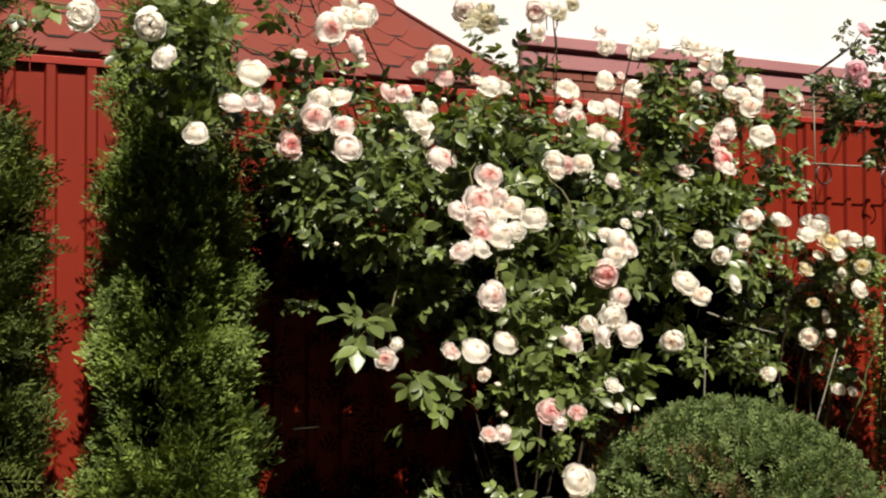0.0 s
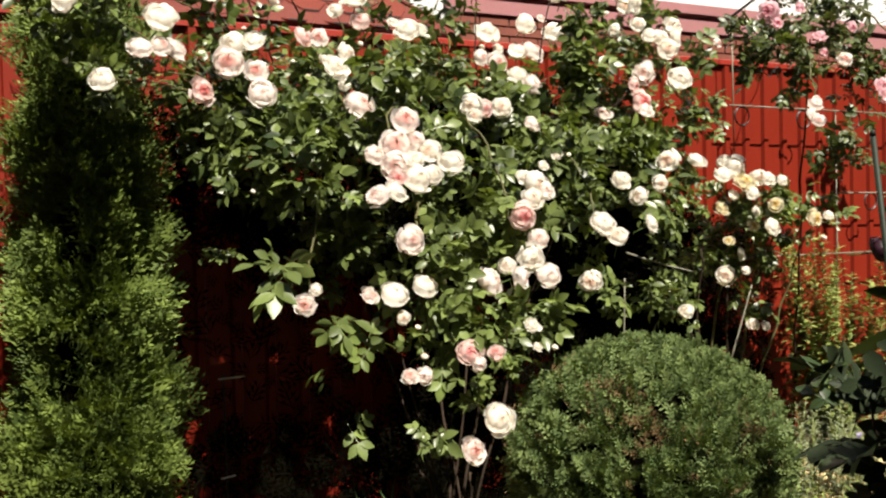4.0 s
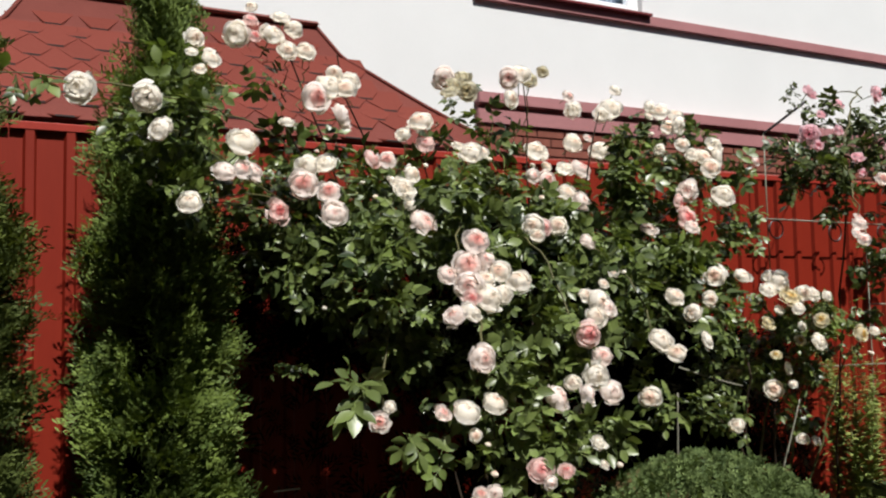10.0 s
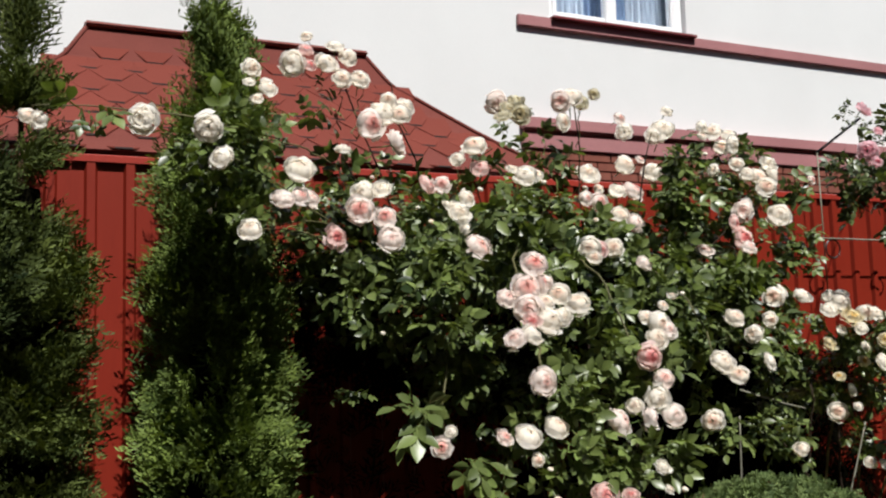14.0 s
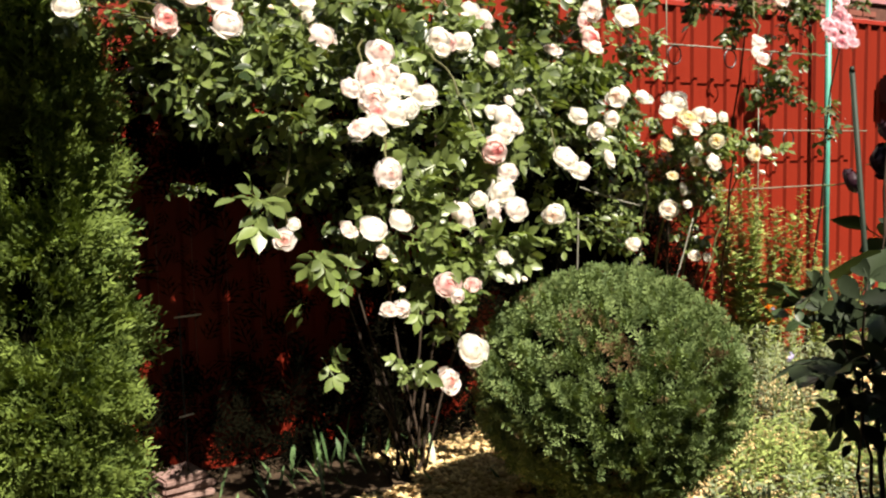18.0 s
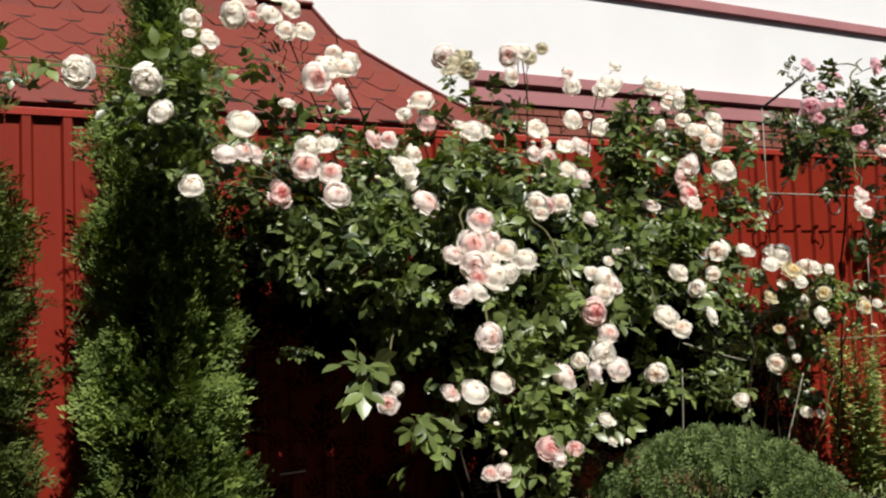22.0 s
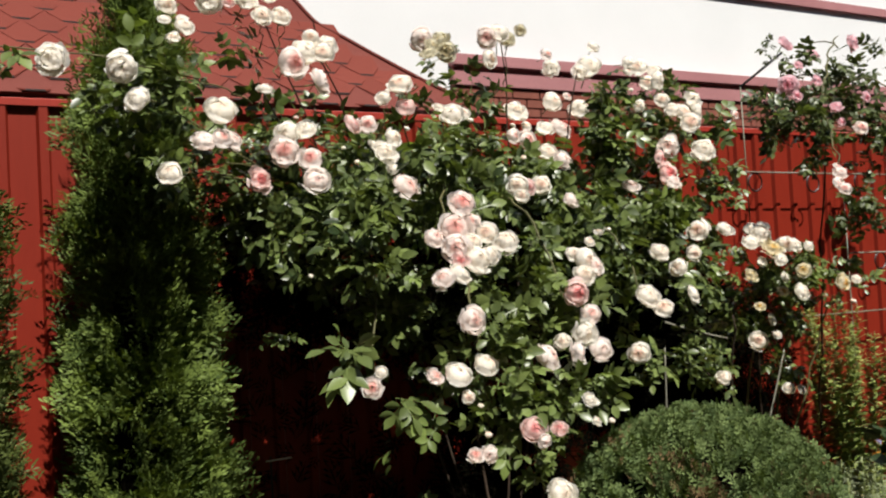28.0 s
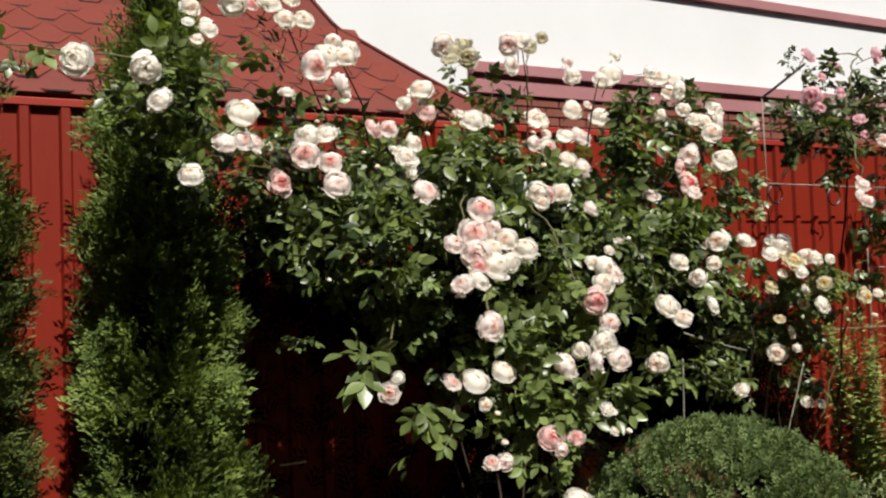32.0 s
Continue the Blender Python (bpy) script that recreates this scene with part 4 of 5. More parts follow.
for n, (foot, tip, lift, r) in enumerate((((3.90, 3.45, 0.05), (3.16, 2.68, 1.98), 0.16, 0.007), ((4.75, 3.5, 0.05), (4.45, 3.05, 2.4), 0.05, 0.008), ((3.35, 2.75, 2.08), (2.95, 2.12, 1.84), 0.10, 0.004), ((3.10, 2.66, 1.98), (2.93, 2.45, 1.72), 0.04, 0.004), ((3.10, 2.64, 2.0), (3.45, 2.82, 2.35), 0.05, 0.005), ((3.45, 2.82, 2.3), (4.0, 3.4, 2.5), 0.02, 0.0035))):
    cane(rambler, foot, tip, lift, r, 0.003, OLD_CANE if n < 2 else CANE, (0, 0, 0), 90 + n)

bloom(climber, 0.894, 2.848, 2.072, 0.094, BLUSH)
bloom(climber, 0.949, 2.882, 2.117, 0.080, CREAM)
bloom(climber, 1.011, 2.879, 2.118, 0.080, CREAM)
bloom(climber, 1.045, 2.925, 2.158, 0.082, CREAM)
bloom(climber, 0.979, 2.898, 2.171, 0.051, CREAM)
bloom(climber, 0.989, 2.853, 2.018, 0.091, BLUSH)
bloom(climber, 0.797, 2.841, 1.982, 0.050, CREAM)
bloom(climber, 0.648, 2.817, 1.904, 0.098, CREAM)
bloom(climber, 0.708, 2.928, 1.832, 0.082, BLUSH)
bloom(climber, 0.642, 2.795, 1.814, 0.067, BLUSH)
bloom(climber, 0.576, 2.744, 1.797, 0.065, BLUSH)
bloom(climber, 0.874, 2.876, 1.849, 0.082, CREAM)
bloom(climber, 0.942, 2.887, 1.868, 0.079, CREAM)
bloom(climber, 0.847, 2.826, 1.784, 0.091, BLUSH)
bloom(climber, 0.947, 2.859, 1.767, 0.082, BLUSH)
bloom(climber, 0.948, 2.824, 1.691, 0.084, BLUSH)
bloom(climber, 0.771, 2.843, 1.699, 0.087, PINK)
bloom(climber, 1.096, 2.863, 1.885, 0.064, PINK)
bloom(climber, 1.151, 2.858, 1.884, 0.072, BLUSH)
bloom(climber, 1.280, 2.864, 2.028, 0.078, CREAM)
bloom(climber, 1.197, 2.827, 1.969, 0.048, CREAM)
bloom(climber, 1.225, 2.851, 2.000, 0.024, CREAM)
bloom(climber, 1.296, 2.854, 1.947, 0.061, PINK)
bloom(climber, 1.191, 2.815, 1.789, 0.083, CREAM)
bloom(climber, 1.164, 2.850, 1.815, 0.040, CREAM)
bloom(climber, 1.245, 2.867, 1.843, 0.061, CREAM)
bloom(climber, 1.239, 2.870, 1.739, 0.040, CREAM)
bloom(climber, 1.313, 2.924, 1.683, 0.103, BLUSH)
bloom(climber, 1.121, 2.890, 1.763, 0.032, CREAM)
bloom(climber, 1.062, 2.862, 1.805, 0.028, CREAM)
bloom(climber, 1.291, 2.854, 1.875, 0.028, CREAM)
bloom(climber, 0.920, 2.906, 1.908, 0.028, BLUSH)
bloom(climber, 1.376, 2.877, 2.194, 0.076, BLUSH)
bloom(climber, 1.352, 2.790, 2.121, 0.069, FADED)
bloom(climber, 1.447, 2.876, 2.193, 0.085, FADED)
bloom(climber, 1.429, 2.798, 2.134, 0.070, FADED)
bloom(climber, 1.391, 2.822, 2.155, 0.062, FADED)
bloom(climber, 1.409, 2.750, 1.907, 0.072, CREAM)
bloom(climber, 1.477, 2.789, 1.920, 0.049, CREAM)
bloom(climber, 1.492, 2.767, 1.895, 0.032, CREAM)
bloom(climber, 1.381, 2.784, 1.938, 0.040, CREAM)
bloom(climber, 1.738, 3.026, 2.267, 0.078, BLUSH)
bloom(climber, 1.797, 3.039, 2.289, 0.079, CREAM)
bloom(climber, 1.863, 3.078, 2.284, 0.071, FADED)
bloom(climber, 1.931, 3.082, 2.322, 0.048, FADED)
bloom(climber, 1.733, 3.010, 2.180, 0.068, CREAM)
bloom(climber, 2.137, 3.207, 2.270, 0.056, BLUSH)
bloom(climber, 2.229, 3.302, 2.240, 0.083, CREAM)
bloom(climber, 2.302, 3.198, 2.204, 0.072, CREAM)
bloom(climber, 2.364, 3.216, 2.236, 0.094, CREAM)
bloom(climber, 2.404, 3.231, 2.326, 0.053, CREAM)
bloom(climber, 2.203, 3.276, 2.087, 0.097, CREAM)
bloom(climber, 2.297, 3.217, 2.049, 0.092, CREAM)
bloom(climber, 2.028, 3.296, 2.047, 0.100, CREAM)
bloom(climber, 2.214, 3.240, 1.968, 0.101, BLUSH)
bloom(climber, 2.146, 3.250, 1.971, 0.085, CREAM)
bloom(climber, 2.257, 3.238, 2.106, 0.041, BLUSH)
bloom(climber, 1.906, 3.137, 1.911, 0.061, BLUSH)
bloom(climber, 2.034, 3.231, 1.914, 0.088, BLUSH)
bloom(climber, 1.959, 3.217, 1.969, 0.034, CREAM)
bloom(climber, 2.092, 3.316, 1.988, 0.046, CREAM)
bloom(climber, 2.103, 3.191, 1.856, 0.088, CREAM)
bloom(climber, 2.132, 3.125, 1.816, 0.082, BLUSH)
bloom(climber, 1.863, 3.009, 1.808, 0.032, CREAM)
bloom(climber, 1.584, 2.643, 1.658, 0.071, CREAM)
bloom(climber, 1.673, 2.712, 1.660, 0.053, PINK)
bloom(climber, 1.802, 2.818, 1.679, 0.073, CREAM)
bloom(climber, 1.566, 2.593, 1.619, 0.050, CREAM)
bloom(climber, 2.539, 2.995, 2.136, 0.087, CREAM)
bloom(climber, 2.406, 3.019, 2.168, 0.045, CREAM)
bloom(climber, 2.426, 3.027, 2.099, 0.030, CREAM)
bloom(climber, 2.536, 2.969, 2.049, 0.055, CREAM)
bloom(climber, 2.780, 3.041, 2.078, 0.069, CREAM)
bloom(climber, 2.645, 3.028, 2.025, 0.067, CREAM)
bloom(climber, 2.695, 3.021, 2.017, 0.078, CREAM)
bloom(climber, 2.764, 3.012, 2.015, 0.074, CREAM)
bloom(climber, 2.696, 2.979, 1.961, 0.088, CREAM)
bloom(climber, 3.064, 3.081, 2.030, 0.045, BLUSH)
bloom(climber, 2.620, 3.038, 1.873, 0.098, BLUSH)
bloom(climber, 2.559, 3.030, 1.819, 0.066, PINK)
bloom(climber, 2.572, 3.000, 1.747, 0.091, PINK)
bloom(climber, 2.557, 2.952, 1.709, 0.060, BLUSH)
bloom(climber, 2.728, 2.947, 1.842, 0.093, CREAM)
bloom(climber, 2.441, 3.078, 1.706, 0.085, BLUSH)
bloom(climber, 2.459, 3.021, 2.031, 0.050, CREAM)
bloom(climber, 0.901, 2.790, 1.393, 0.026, CREAM)
bloom(climber, 1.262, 2.464, 1.581, 0.081, BLUSH)
bloom(climber, 1.223, 2.442, 1.509, 0.097, BLUSH)
bloom(climber, 1.159, 2.451, 1.481, 0.062, BLUSH)
bloom(climber, 1.286, 2.443, 1.526, 0.053, BLUSH)
bloom(climber, 1.312, 2.413, 1.489, 0.073, CREAM)
bloom(climber, 1.259, 2.398, 1.468, 0.055, CREAM)
bloom(climber, 1.194, 2.390, 1.449, 0.085, BLUSH)
bloom(climber, 1.181, 2.346, 1.412, 0.050, PINK)
bloom(climber, 1.251, 2.370, 1.413, 0.078, CREAM)
bloom(climber, 1.309, 2.390, 1.422, 0.062, CREAM)
bloom(climber, 1.097, 2.299, 1.363, 0.074, BLUSH)
bloom(climber, 1.158, 2.311, 1.371, 0.062, CREAM)
bloom(climber, 1.409, 2.460, 1.465, 0.076, CREAM)
bloom(climber, 1.228, 2.377, 1.238, 0.088, BLUSH)
bloom(climber, 1.253, 2.407, 1.276, 0.028, CREAM)
bloom(climber, 1.911, 2.788, 1.622, 0.060, BLUSH)
bloom(climber, 1.688, 2.437, 1.397, 0.075, CREAM)
bloom(climber, 1.666, 2.466, 1.419, 0.057, CREAM)
bloom(climber, 1.711, 2.416, 1.379, 0.067, BLUSH)
bloom(climber, 1.656, 2.408, 1.351, 0.074, CREAM)
bloom(climber, 1.607, 2.387, 1.299, 0.091, PINK)
bloom(climber, 1.772, 2.518, 1.458, 0.039, CREAM)
bloom(climber, 1.901, 2.626, 1.498, 0.037, CREAM)
bloom(climber, 1.990, 2.684, 1.506, 0.030, CREAM)
bloom(climber, 1.674, 2.405, 1.228, 0.067, BLUSH)
bloom(climber, 1.627, 2.377, 1.169, 0.102, CREAM)
bloom(climber, 1.559, 2.405, 1.151, 0.055, CREAM)
bloom(climber, 1.727, 2.436, 1.113, 0.083, BLUSH)
bloom(climber, 1.492, 2.393, 1.107, 0.090, BLUSH)
bloom(climber, 1.564, 2.333, 1.119, 0.075, BLUSH)
bloom(climber, 1.978, 2.484, 1.268, 0.080, CREAM)
bloom(climber, 2.011, 2.447, 1.223, 0.068, CREAM)
bloom(climber, 2.184, 2.487, 1.263, 0.063, CREAM)
bloom(climber, 2.579, 2.850, 1.501, 0.093, CREAM)
bloom(climber, 2.719, 2.847, 1.501, 0.075, CREAM)
bloom(climber, 2.428, 2.725, 1.409, 0.060, CREAM)
bloom(climber, 2.191, 2.653, 1.416, 0.079, CREAM)
bloom(climber, 2.198, 2.566, 1.358, 0.060, CREAM)
bloom(climber, 0.943, 2.464, 1.070, 0.067, BLUSH)
bloom(climber, 0.982, 2.484, 1.106, 0.038, CREAM)
bloom(climber, 1.120, 2.421, 1.087, 0.061, BLUSH)
bloom(climber, 1.184, 2.398, 1.084, 0.089, CREAM)
bloom(climber, 1.289, 2.419, 1.100, 0.080, CREAM)
bloom(climber, 1.202, 2.381, 1.021, 0.037, CREAM)
bloom(climber, 1.267, 2.421, 0.986, 0.031, CREAM)
bloom(climber, 1.611, 2.348, 0.973, 0.051, CREAM)
bloom(climber, 1.698, 2.363, 0.896, 0.034, CREAM)
bloom(climber, 1.611, 2.324, 0.912, 0.036, CREAM)
bloom(climber, 1.371, 2.306, 0.918, 0.069, PINK)
bloom(climber, 1.452, 2.292, 0.913, 0.056, PINK)
bloom(climber, 1.382, 2.271, 0.887, 0.041, BLUSH)
bloom(climber, 1.224, 2.393, 0.853, 0.052, BLUSH)
bloom(climber, 1.271, 2.395, 0.848, 0.049, BLUSH)
bloom(climber, 1.275, 2.400, 0.903, 0.035, CREAM)
bloom(climber, 1.497, 2.364, 0.702, 0.092, CREAM)
bloom(climber, 1.934, 2.497, 1.081, 0.068, CREAM)
bloom(climber, 0.162, 2.653, 1.993, 0.092, CREAM)
bloom(climber, 0.333, 2.624, 1.973, 0.080, CREAM)
bloom(climber, 0.370, 2.613, 1.884, 0.076, CREAM)
bloom(climber, 0.465, 2.693, 1.695, 0.064, CREAM)
bloom(climber, 0.664, 2.939, 2.279, 0.084, CREAM)
bloom(climber, 0.712, 2.950, 2.331, 0.049, PINK)
bloom(climber, 0.722, 2.939, 2.279, 0.044, PINK)
bloom(climber, 0.784, 2.950, 2.293, 0.082, CREAM)
bloom(climber, 0.822, 2.972, 2.362, 0.062, CREAM)
bloom(climber, 0.827, 2.928, 2.238, 0.069, CREAM)
bloom(climber, 0.898, 2.950, 2.250, 0.074, CREAM)
bloom(climber, 0.859, 2.950, 2.319, 0.062, CREAM)
bloom(climber, 0.722, 2.972, 2.386, 0.041, CREAM)
bloom(climber, 0.536, 2.961, 2.256, 0.064, CREAM)
bloom(climber, 0.586, 2.961, 2.194, 0.064, CREAM)
bloom(climber, 0.522, 2.939, 2.202, 0.039, CREAM)
bloom(climber, 0.546, 2.939, 2.151, 0.047, CREAM)
bloom(climber, 2.543, 3.109, 2.215, 0.075, CREAM)
bloom(climber, 2.570, 3.091, 2.148, 0.070, CREAM)
bloom(climber, 2.619, 3.100, 2.207, 0.060, CREAM)
bloom(climber, 2.478, 3.100, 2.231, 0.053, CREAM)
bloom(climber, -0.123, 2.692, 1.985, 0.052, CREAM)
bloom(climber, -0.093, 2.668, 1.970, 0.048, CREAM)
bloom(climber, 1.412, 2.371, 0.621, 0.084, BLUSH)
bloom(shrub, 2.884, 2.807, 1.476, 0.087, CREAM)
bloom(shrub, 2.893, 2.759, 1.416, 0.086, YELLOW)
bloom(shrub, 2.819, 2.811, 1.441, 0.066, CREAM)
bloom(shrub, 2.861, 2.843, 1.501, 0.056, CREAM)
bloom(shrub, 2.961, 2.753, 1.428, 0.067, CREAM)
bloom(shrub, 3.001, 2.740, 1.423, 0.062, CREAM)
bloom(shrub, 2.812, 2.807, 1.310, 0.071, YELLOW)
bloom(shrub, 2.892, 2.721, 1.365, 0.050, CREAM)
bloom(shrub, 2.835, 2.793, 1.181, 0.045, YELLOW)
bloom(shrub, 2.900, 2.793, 1.125, 0.051, CREAM)
bloom(shrub, 2.836, 2.813, 1.039, 0.076, CREAM)
bloom(shrub, 2.899, 2.771, 1.058, 0.041, CREAM)
bloom(shrub, 2.605, 2.789, 0.913, 0.063, CREAM)
bloom(shrub, 2.849, 2.687, 0.853, 0.045, CREAM)
bloom(shrub, 2.872, 2.642, 0.849, 0.040, CREAM)
bloom(shrub, 2.952, 2.678, 1.232, 0.071, CREAM)
bloom(shrub, 3.024, 2.535, 1.263, 0.080, YELLOW)
bloom(shrub, 3.087, 2.524, 1.272, 0.040, CREAM)
bloom(shrub, 2.980, 2.686, 1.321, 0.061, YELLOW)
bloom(shrub, 3.043, 2.512, 1.188, 0.035, CREAM)
bloom(shrub, 2.937, 2.849, 1.508, 0.047, CREAM)
bloom(shrub, 3.003, 2.673, 1.415, 0.041, CREAM)
bloom(shrub, 2.850, 2.78, 1.365, 0.046, CREAM)
bloom(shrub, 2.930, 2.74, 1.295, 0.044, CREAM)
bloom(shrub, 2.905, 2.73, 1.240, 0.050, YELLOW)
bloom(rambler, 3.849, 3.445, 2.507, 0.106, HOT)
bloom(rambler, 4.060, 3.445, 2.461, 0.096, HOT)
bloom(rambler, 3.225, 2.846, 2.211, 0.050, HOT)
bloom(rambler, 2.898, 2.633, 2.061, 0.085, HOT)
bloom(rambler, 2.906, 2.599, 2.012, 0.055, HOT)
bloom(rambler, 3.051, 2.617, 2.086, 0.051, HOT)
bloom(rambler, 3.154, 2.617, 1.983, 0.067, HOT)
bloom(rambler, 3.183, 2.617, 1.920, 0.043, HOT)
bloom(rambler, 3.302, 2.617, 1.899, 0.054, BLUSH)
bloom(rambler, 3.348, 2.617, 2.030, 0.049, HOT)
bloom(rambler, 3.591, 2.846, 2.337, 0.088, HOT)
bloom(rambler, 3.907, 2.846, 2.160, 0.081, BLUSH)
bloom(rambler, 4.306, 2.998, 2.410, 0.081, HOT)
bloom(rambler, 4.398, 3.016, 2.363, 0.082, HOT)
bloom(rambler, 4.452, 3.016, 2.448, 0.077, HOT)
bloom(rambler, 4.491, 3.033, 2.321, 0.077, HOT)
bloom(rambler, 4.408, 3.033, 2.542, 0.076, HOT)
bloom(rambler, 4.453, 3.016, 2.253, 0.069, HOT)
bloom(rambler, 4.366, 3.016, 2.468, 0.076, HOT)
bloom(rambler, 4.408, 2.998, 2.203, 0.082, BLUSH)
bloom(rambler, 2.915, 2.085, 1.795, 0.054, HOT)
bloom(rambler, 2.882, 2.076, 1.729, 0.058, HOT)
bloom(rambler, 2.920, 2.067, 1.724, 0.053, HOT)
bloom(rambler, 2.794, 2.055, 1.696, 0.060, HOT)
bloom(rambler, 2.858, 2.015, 1.672, 0.061, HOT)
bloom(rambler, 2.831, 1.991, 1.633, 0.052, HOT)
bloom(rambler, 2.768, 1.990, 1.629, 0.055, HOT)
bloom(rambler, 2.774, 2.026, 1.660, 0.056, HOT)
bloom(rambler, 2.849, 2.030, 1.682, 0.056, HOT)
bloom(rambler, 2.900, 2.080, 1.760, 0.056, HOT)
bloom(rambler, 2.835, 2.059, 1.700, 0.052, HOT)
bloom(rambler, 2.891, 2.043, 1.700, 0.048, HOT)
bloom(rambler, 2.920, 2.437, 1.683, 0.052, BLUSH)
bloom(rambler, 2.882, 2.421, 1.644, 0.047, BLUSH)
bloom(rambler, 2.879, 2.389, 1.617, 0.051, BLUSH)
bloom(rambler, 3.184, 2.651, 1.741, 0.042, BLUSH)
leaf_mass(climber, (0.84, 3.05, 1.93), (0.17, 0.10, 0.17), 48, 1.00)
leaf_mass(climber, (1.03, 3.00, 1.66), (0.29, 0.12, 0.11), 96, 1.00)
leaf_mass(climber, (0.45, 2.78, 2.00), (0.12, 0.06, 0.07), 21, 1.00)
leaf_mass(climber, (0.55, 2.80, 1.74), (0.10, 0.08, 0.07), 19, 1.00)
leaf_mass(climber, (0.96, 2.80, 1.50), (0.18, 0.12, 0.10), 48, 1.00)
leaf_mass(climber, (1.10, 2.65, 1.55), (0.16, 0.10, 0.08), 35, 1.00)
leaf_mass(climber, (1.04, 2.60, 1.39), (0.12, 0.08, 0.08), 27, 1.00)
leaf_mass(climber, (0.81, 2.60, 1.37), (0.05, 0.05, 0.03), 6, 1.00)
leaf_mass(climber, (0.89, 2.45, 1.195), (0.075, 0.06, 0.055), 10, 1.35)
leaf_mass(climber, (1.63, 3.10, 1.83), (0.26, 0.12, 0.13), 72, 1.00)
leaf_mass(climber, (1.66, 2.90, 1.57), (0.14, 0.12, 0.12), 44, 1.00)
leaf_mass(climber, (2.32, 3.10, 2.00), (0.22, 0.14, 0.22), 152, 1.00)
leaf_mass(climber, (2.81, 3.15, 1.98), (0.28, 0.12, 0.15), 80, 1.00)
leaf_mass(climber, (3.07, 3.20, 1.78), (0.16, 0.10, 0.16), 40, 1.00)
leaf_mass(climber, (1.54, 2.60, 1.38), (0.11, 0.08, 0.09), 28, 1.00)
leaf_mass(climber, (1.58, 2.50, 1.29), (0.18, 0.10, 0.11), 72, 1.00)
leaf_mass(climber, (1.41, 2.45, 1.16), (0.19, 0.10, 0.10), 84, 1.00)
leaf_mass(climber, (1.55, 2.40, 1.00), (0.22, 0.09, 0.08), 68, 1.00)
leaf_mass(climber, (1.34, 2.40, 0.97), (0.17, 0.10, 0.09), 48, 1.00)
leaf_mass(climber, (2.28, 2.90, 1.59), (0.27, 0.12, 0.14), 80, 1.00)
leaf_mass(climber, (2.07, 2.70, 1.38), (0.18, 0.10, 0.11), 48, 1.00)
leaf_mass(climber, (2.42, 2.75, 1.35), (0.18, 0.10, 0.10), 34, 1.00)
leaf_mass(climber, (2.18, 2.60, 1.06), (0.14, 0.10, 0.07), 19, 1.00)
leaf_mass(climber, (1.42, 2.33, 0.83), (0.12, 0.06, 0.04), 18, 1.00)
leaf_mass(climber, (1.30, 2.40, 0.69), (0.07, 0.06, 0.06), 13, 1.00)
leaf_mass(climber, (1.01, 2.50, 0.88), (0.03, 0.03, 0.03), 2, 1.30)
leaf_mass(climber, (0.99, 2.42, 1.06), (0.06, 0.03, 0.03), 5, 1.35)
leaf_mass(climber, (1.10, 2.45, 0.98), (0.05, 0.05, 0.04), 6, 1.00)
leaf_mass(climber, (1.72, 2.45, 1.00), (0.09, 0.10, 0.07), 20, 1.00)
leaf_mass(climber, (1.34, 3.10, 1.99), (0.10, 0.10, 0.12), 20, 1.00)
leaf_mass(climber, (1.86, 3.15, 2.05), (0.09, 0.06, 0.11), 11, 1.00)
leaf_mass(climber, (1.57, 3.20, 2.13), (0.07, 0.04, 0.09), 8, 1.00)
leaf_mass(climber, (1.35, 3.10, 1.32), (0.22, 0.12, 0.12), 32, 1.00)
leaf_mass(climber, (2.02, 3.30, 1.70), (0.65, 0.10, 0.26), 190, 1.00)
leaf_mass(climber, (2.00, 3.00, 1.19), (0.30, 0.14, 0.24), 48, 1.00)
leaf_mass(climber, (2.85, 3.25, 1.63), (0.29, 0.10, 0.29), 96, 1.00)
leaf_mass(climber, (1.24, 3.25, 1.67), (0.38, 0.10, 0.17), 120, 1.00)
leaf_mass(climber, (0.77, 2.85, 1.22), (0.08, 0.06, 0.04), 13, 0.55)
leaf_mass(climber, (2.37, 3.12, 2.12), (0.14, 0.08, 0.08), 35, 1.00)
leaf_mass(climber, (2.54, 3.12, 2.15), (0.11, 0.08, 0.08), 27, 1.00)
leaf_mass(climber, (1.75, 3.12, 2.12), (0.07, 0.06, 0.09), 11, 1.00)
leaf_mass(climber, (0.77, 2.97, 2.16), (0.08, 0.05, 0.10), 13, 1.00)
leaf_mass(climber, (-0.00, 2.70, 2.01), (0.10, 0.04, 0.02), 8, 1.00)
leaf_mass(climber, (0.53, 2.95, 2.19), (0.03, 0.04, 0.06), 6, 1.00)
leaf_mass(climber, (1.43, 2.40, 0.68), (0.10, 0.05, 0.06), 11, 1.00)
leaf_mass(climber, (1.13, 2.60, 0.68), (0.02, 0.02, 0.02), 2, 1.00)
leaf_mass(shrub, (2.92, 2.80, 1.32), (0.19, 0.12, 0.15), 122, 0.85)
leaf_mass(shrub, (2.99, 2.85, 1.02), (0.17, 0.10, 0.15), 70, 0.85)
leaf_mass(shrub, (2.59, 2.85, 0.98), (0.14, 0.10, 0.09), 46, 0.85)
leaf_mass(shrub, (2.65, 2.85, 0.88), (0.14, 0.10, 0.07), 33, 0.85)
leaf_mass(shrub, (3.20, 2.80, 1.34), (0.15, 0.10, 0.10), 46, 0.85)
leaf_mass(shrub, (2.96, 2.85, 1.16), (0.15, 0.10, 0.10), 46, 0.85)
leaf_mass(shrub, (2.86, 2.90, 1.16), (0.12, 0.10, 0.15), 39, 0.85)
leaf_mass(shrub, (2.98, 2.68, 1.30), (0.12, 0.08, 0.08), 44, 0.72)
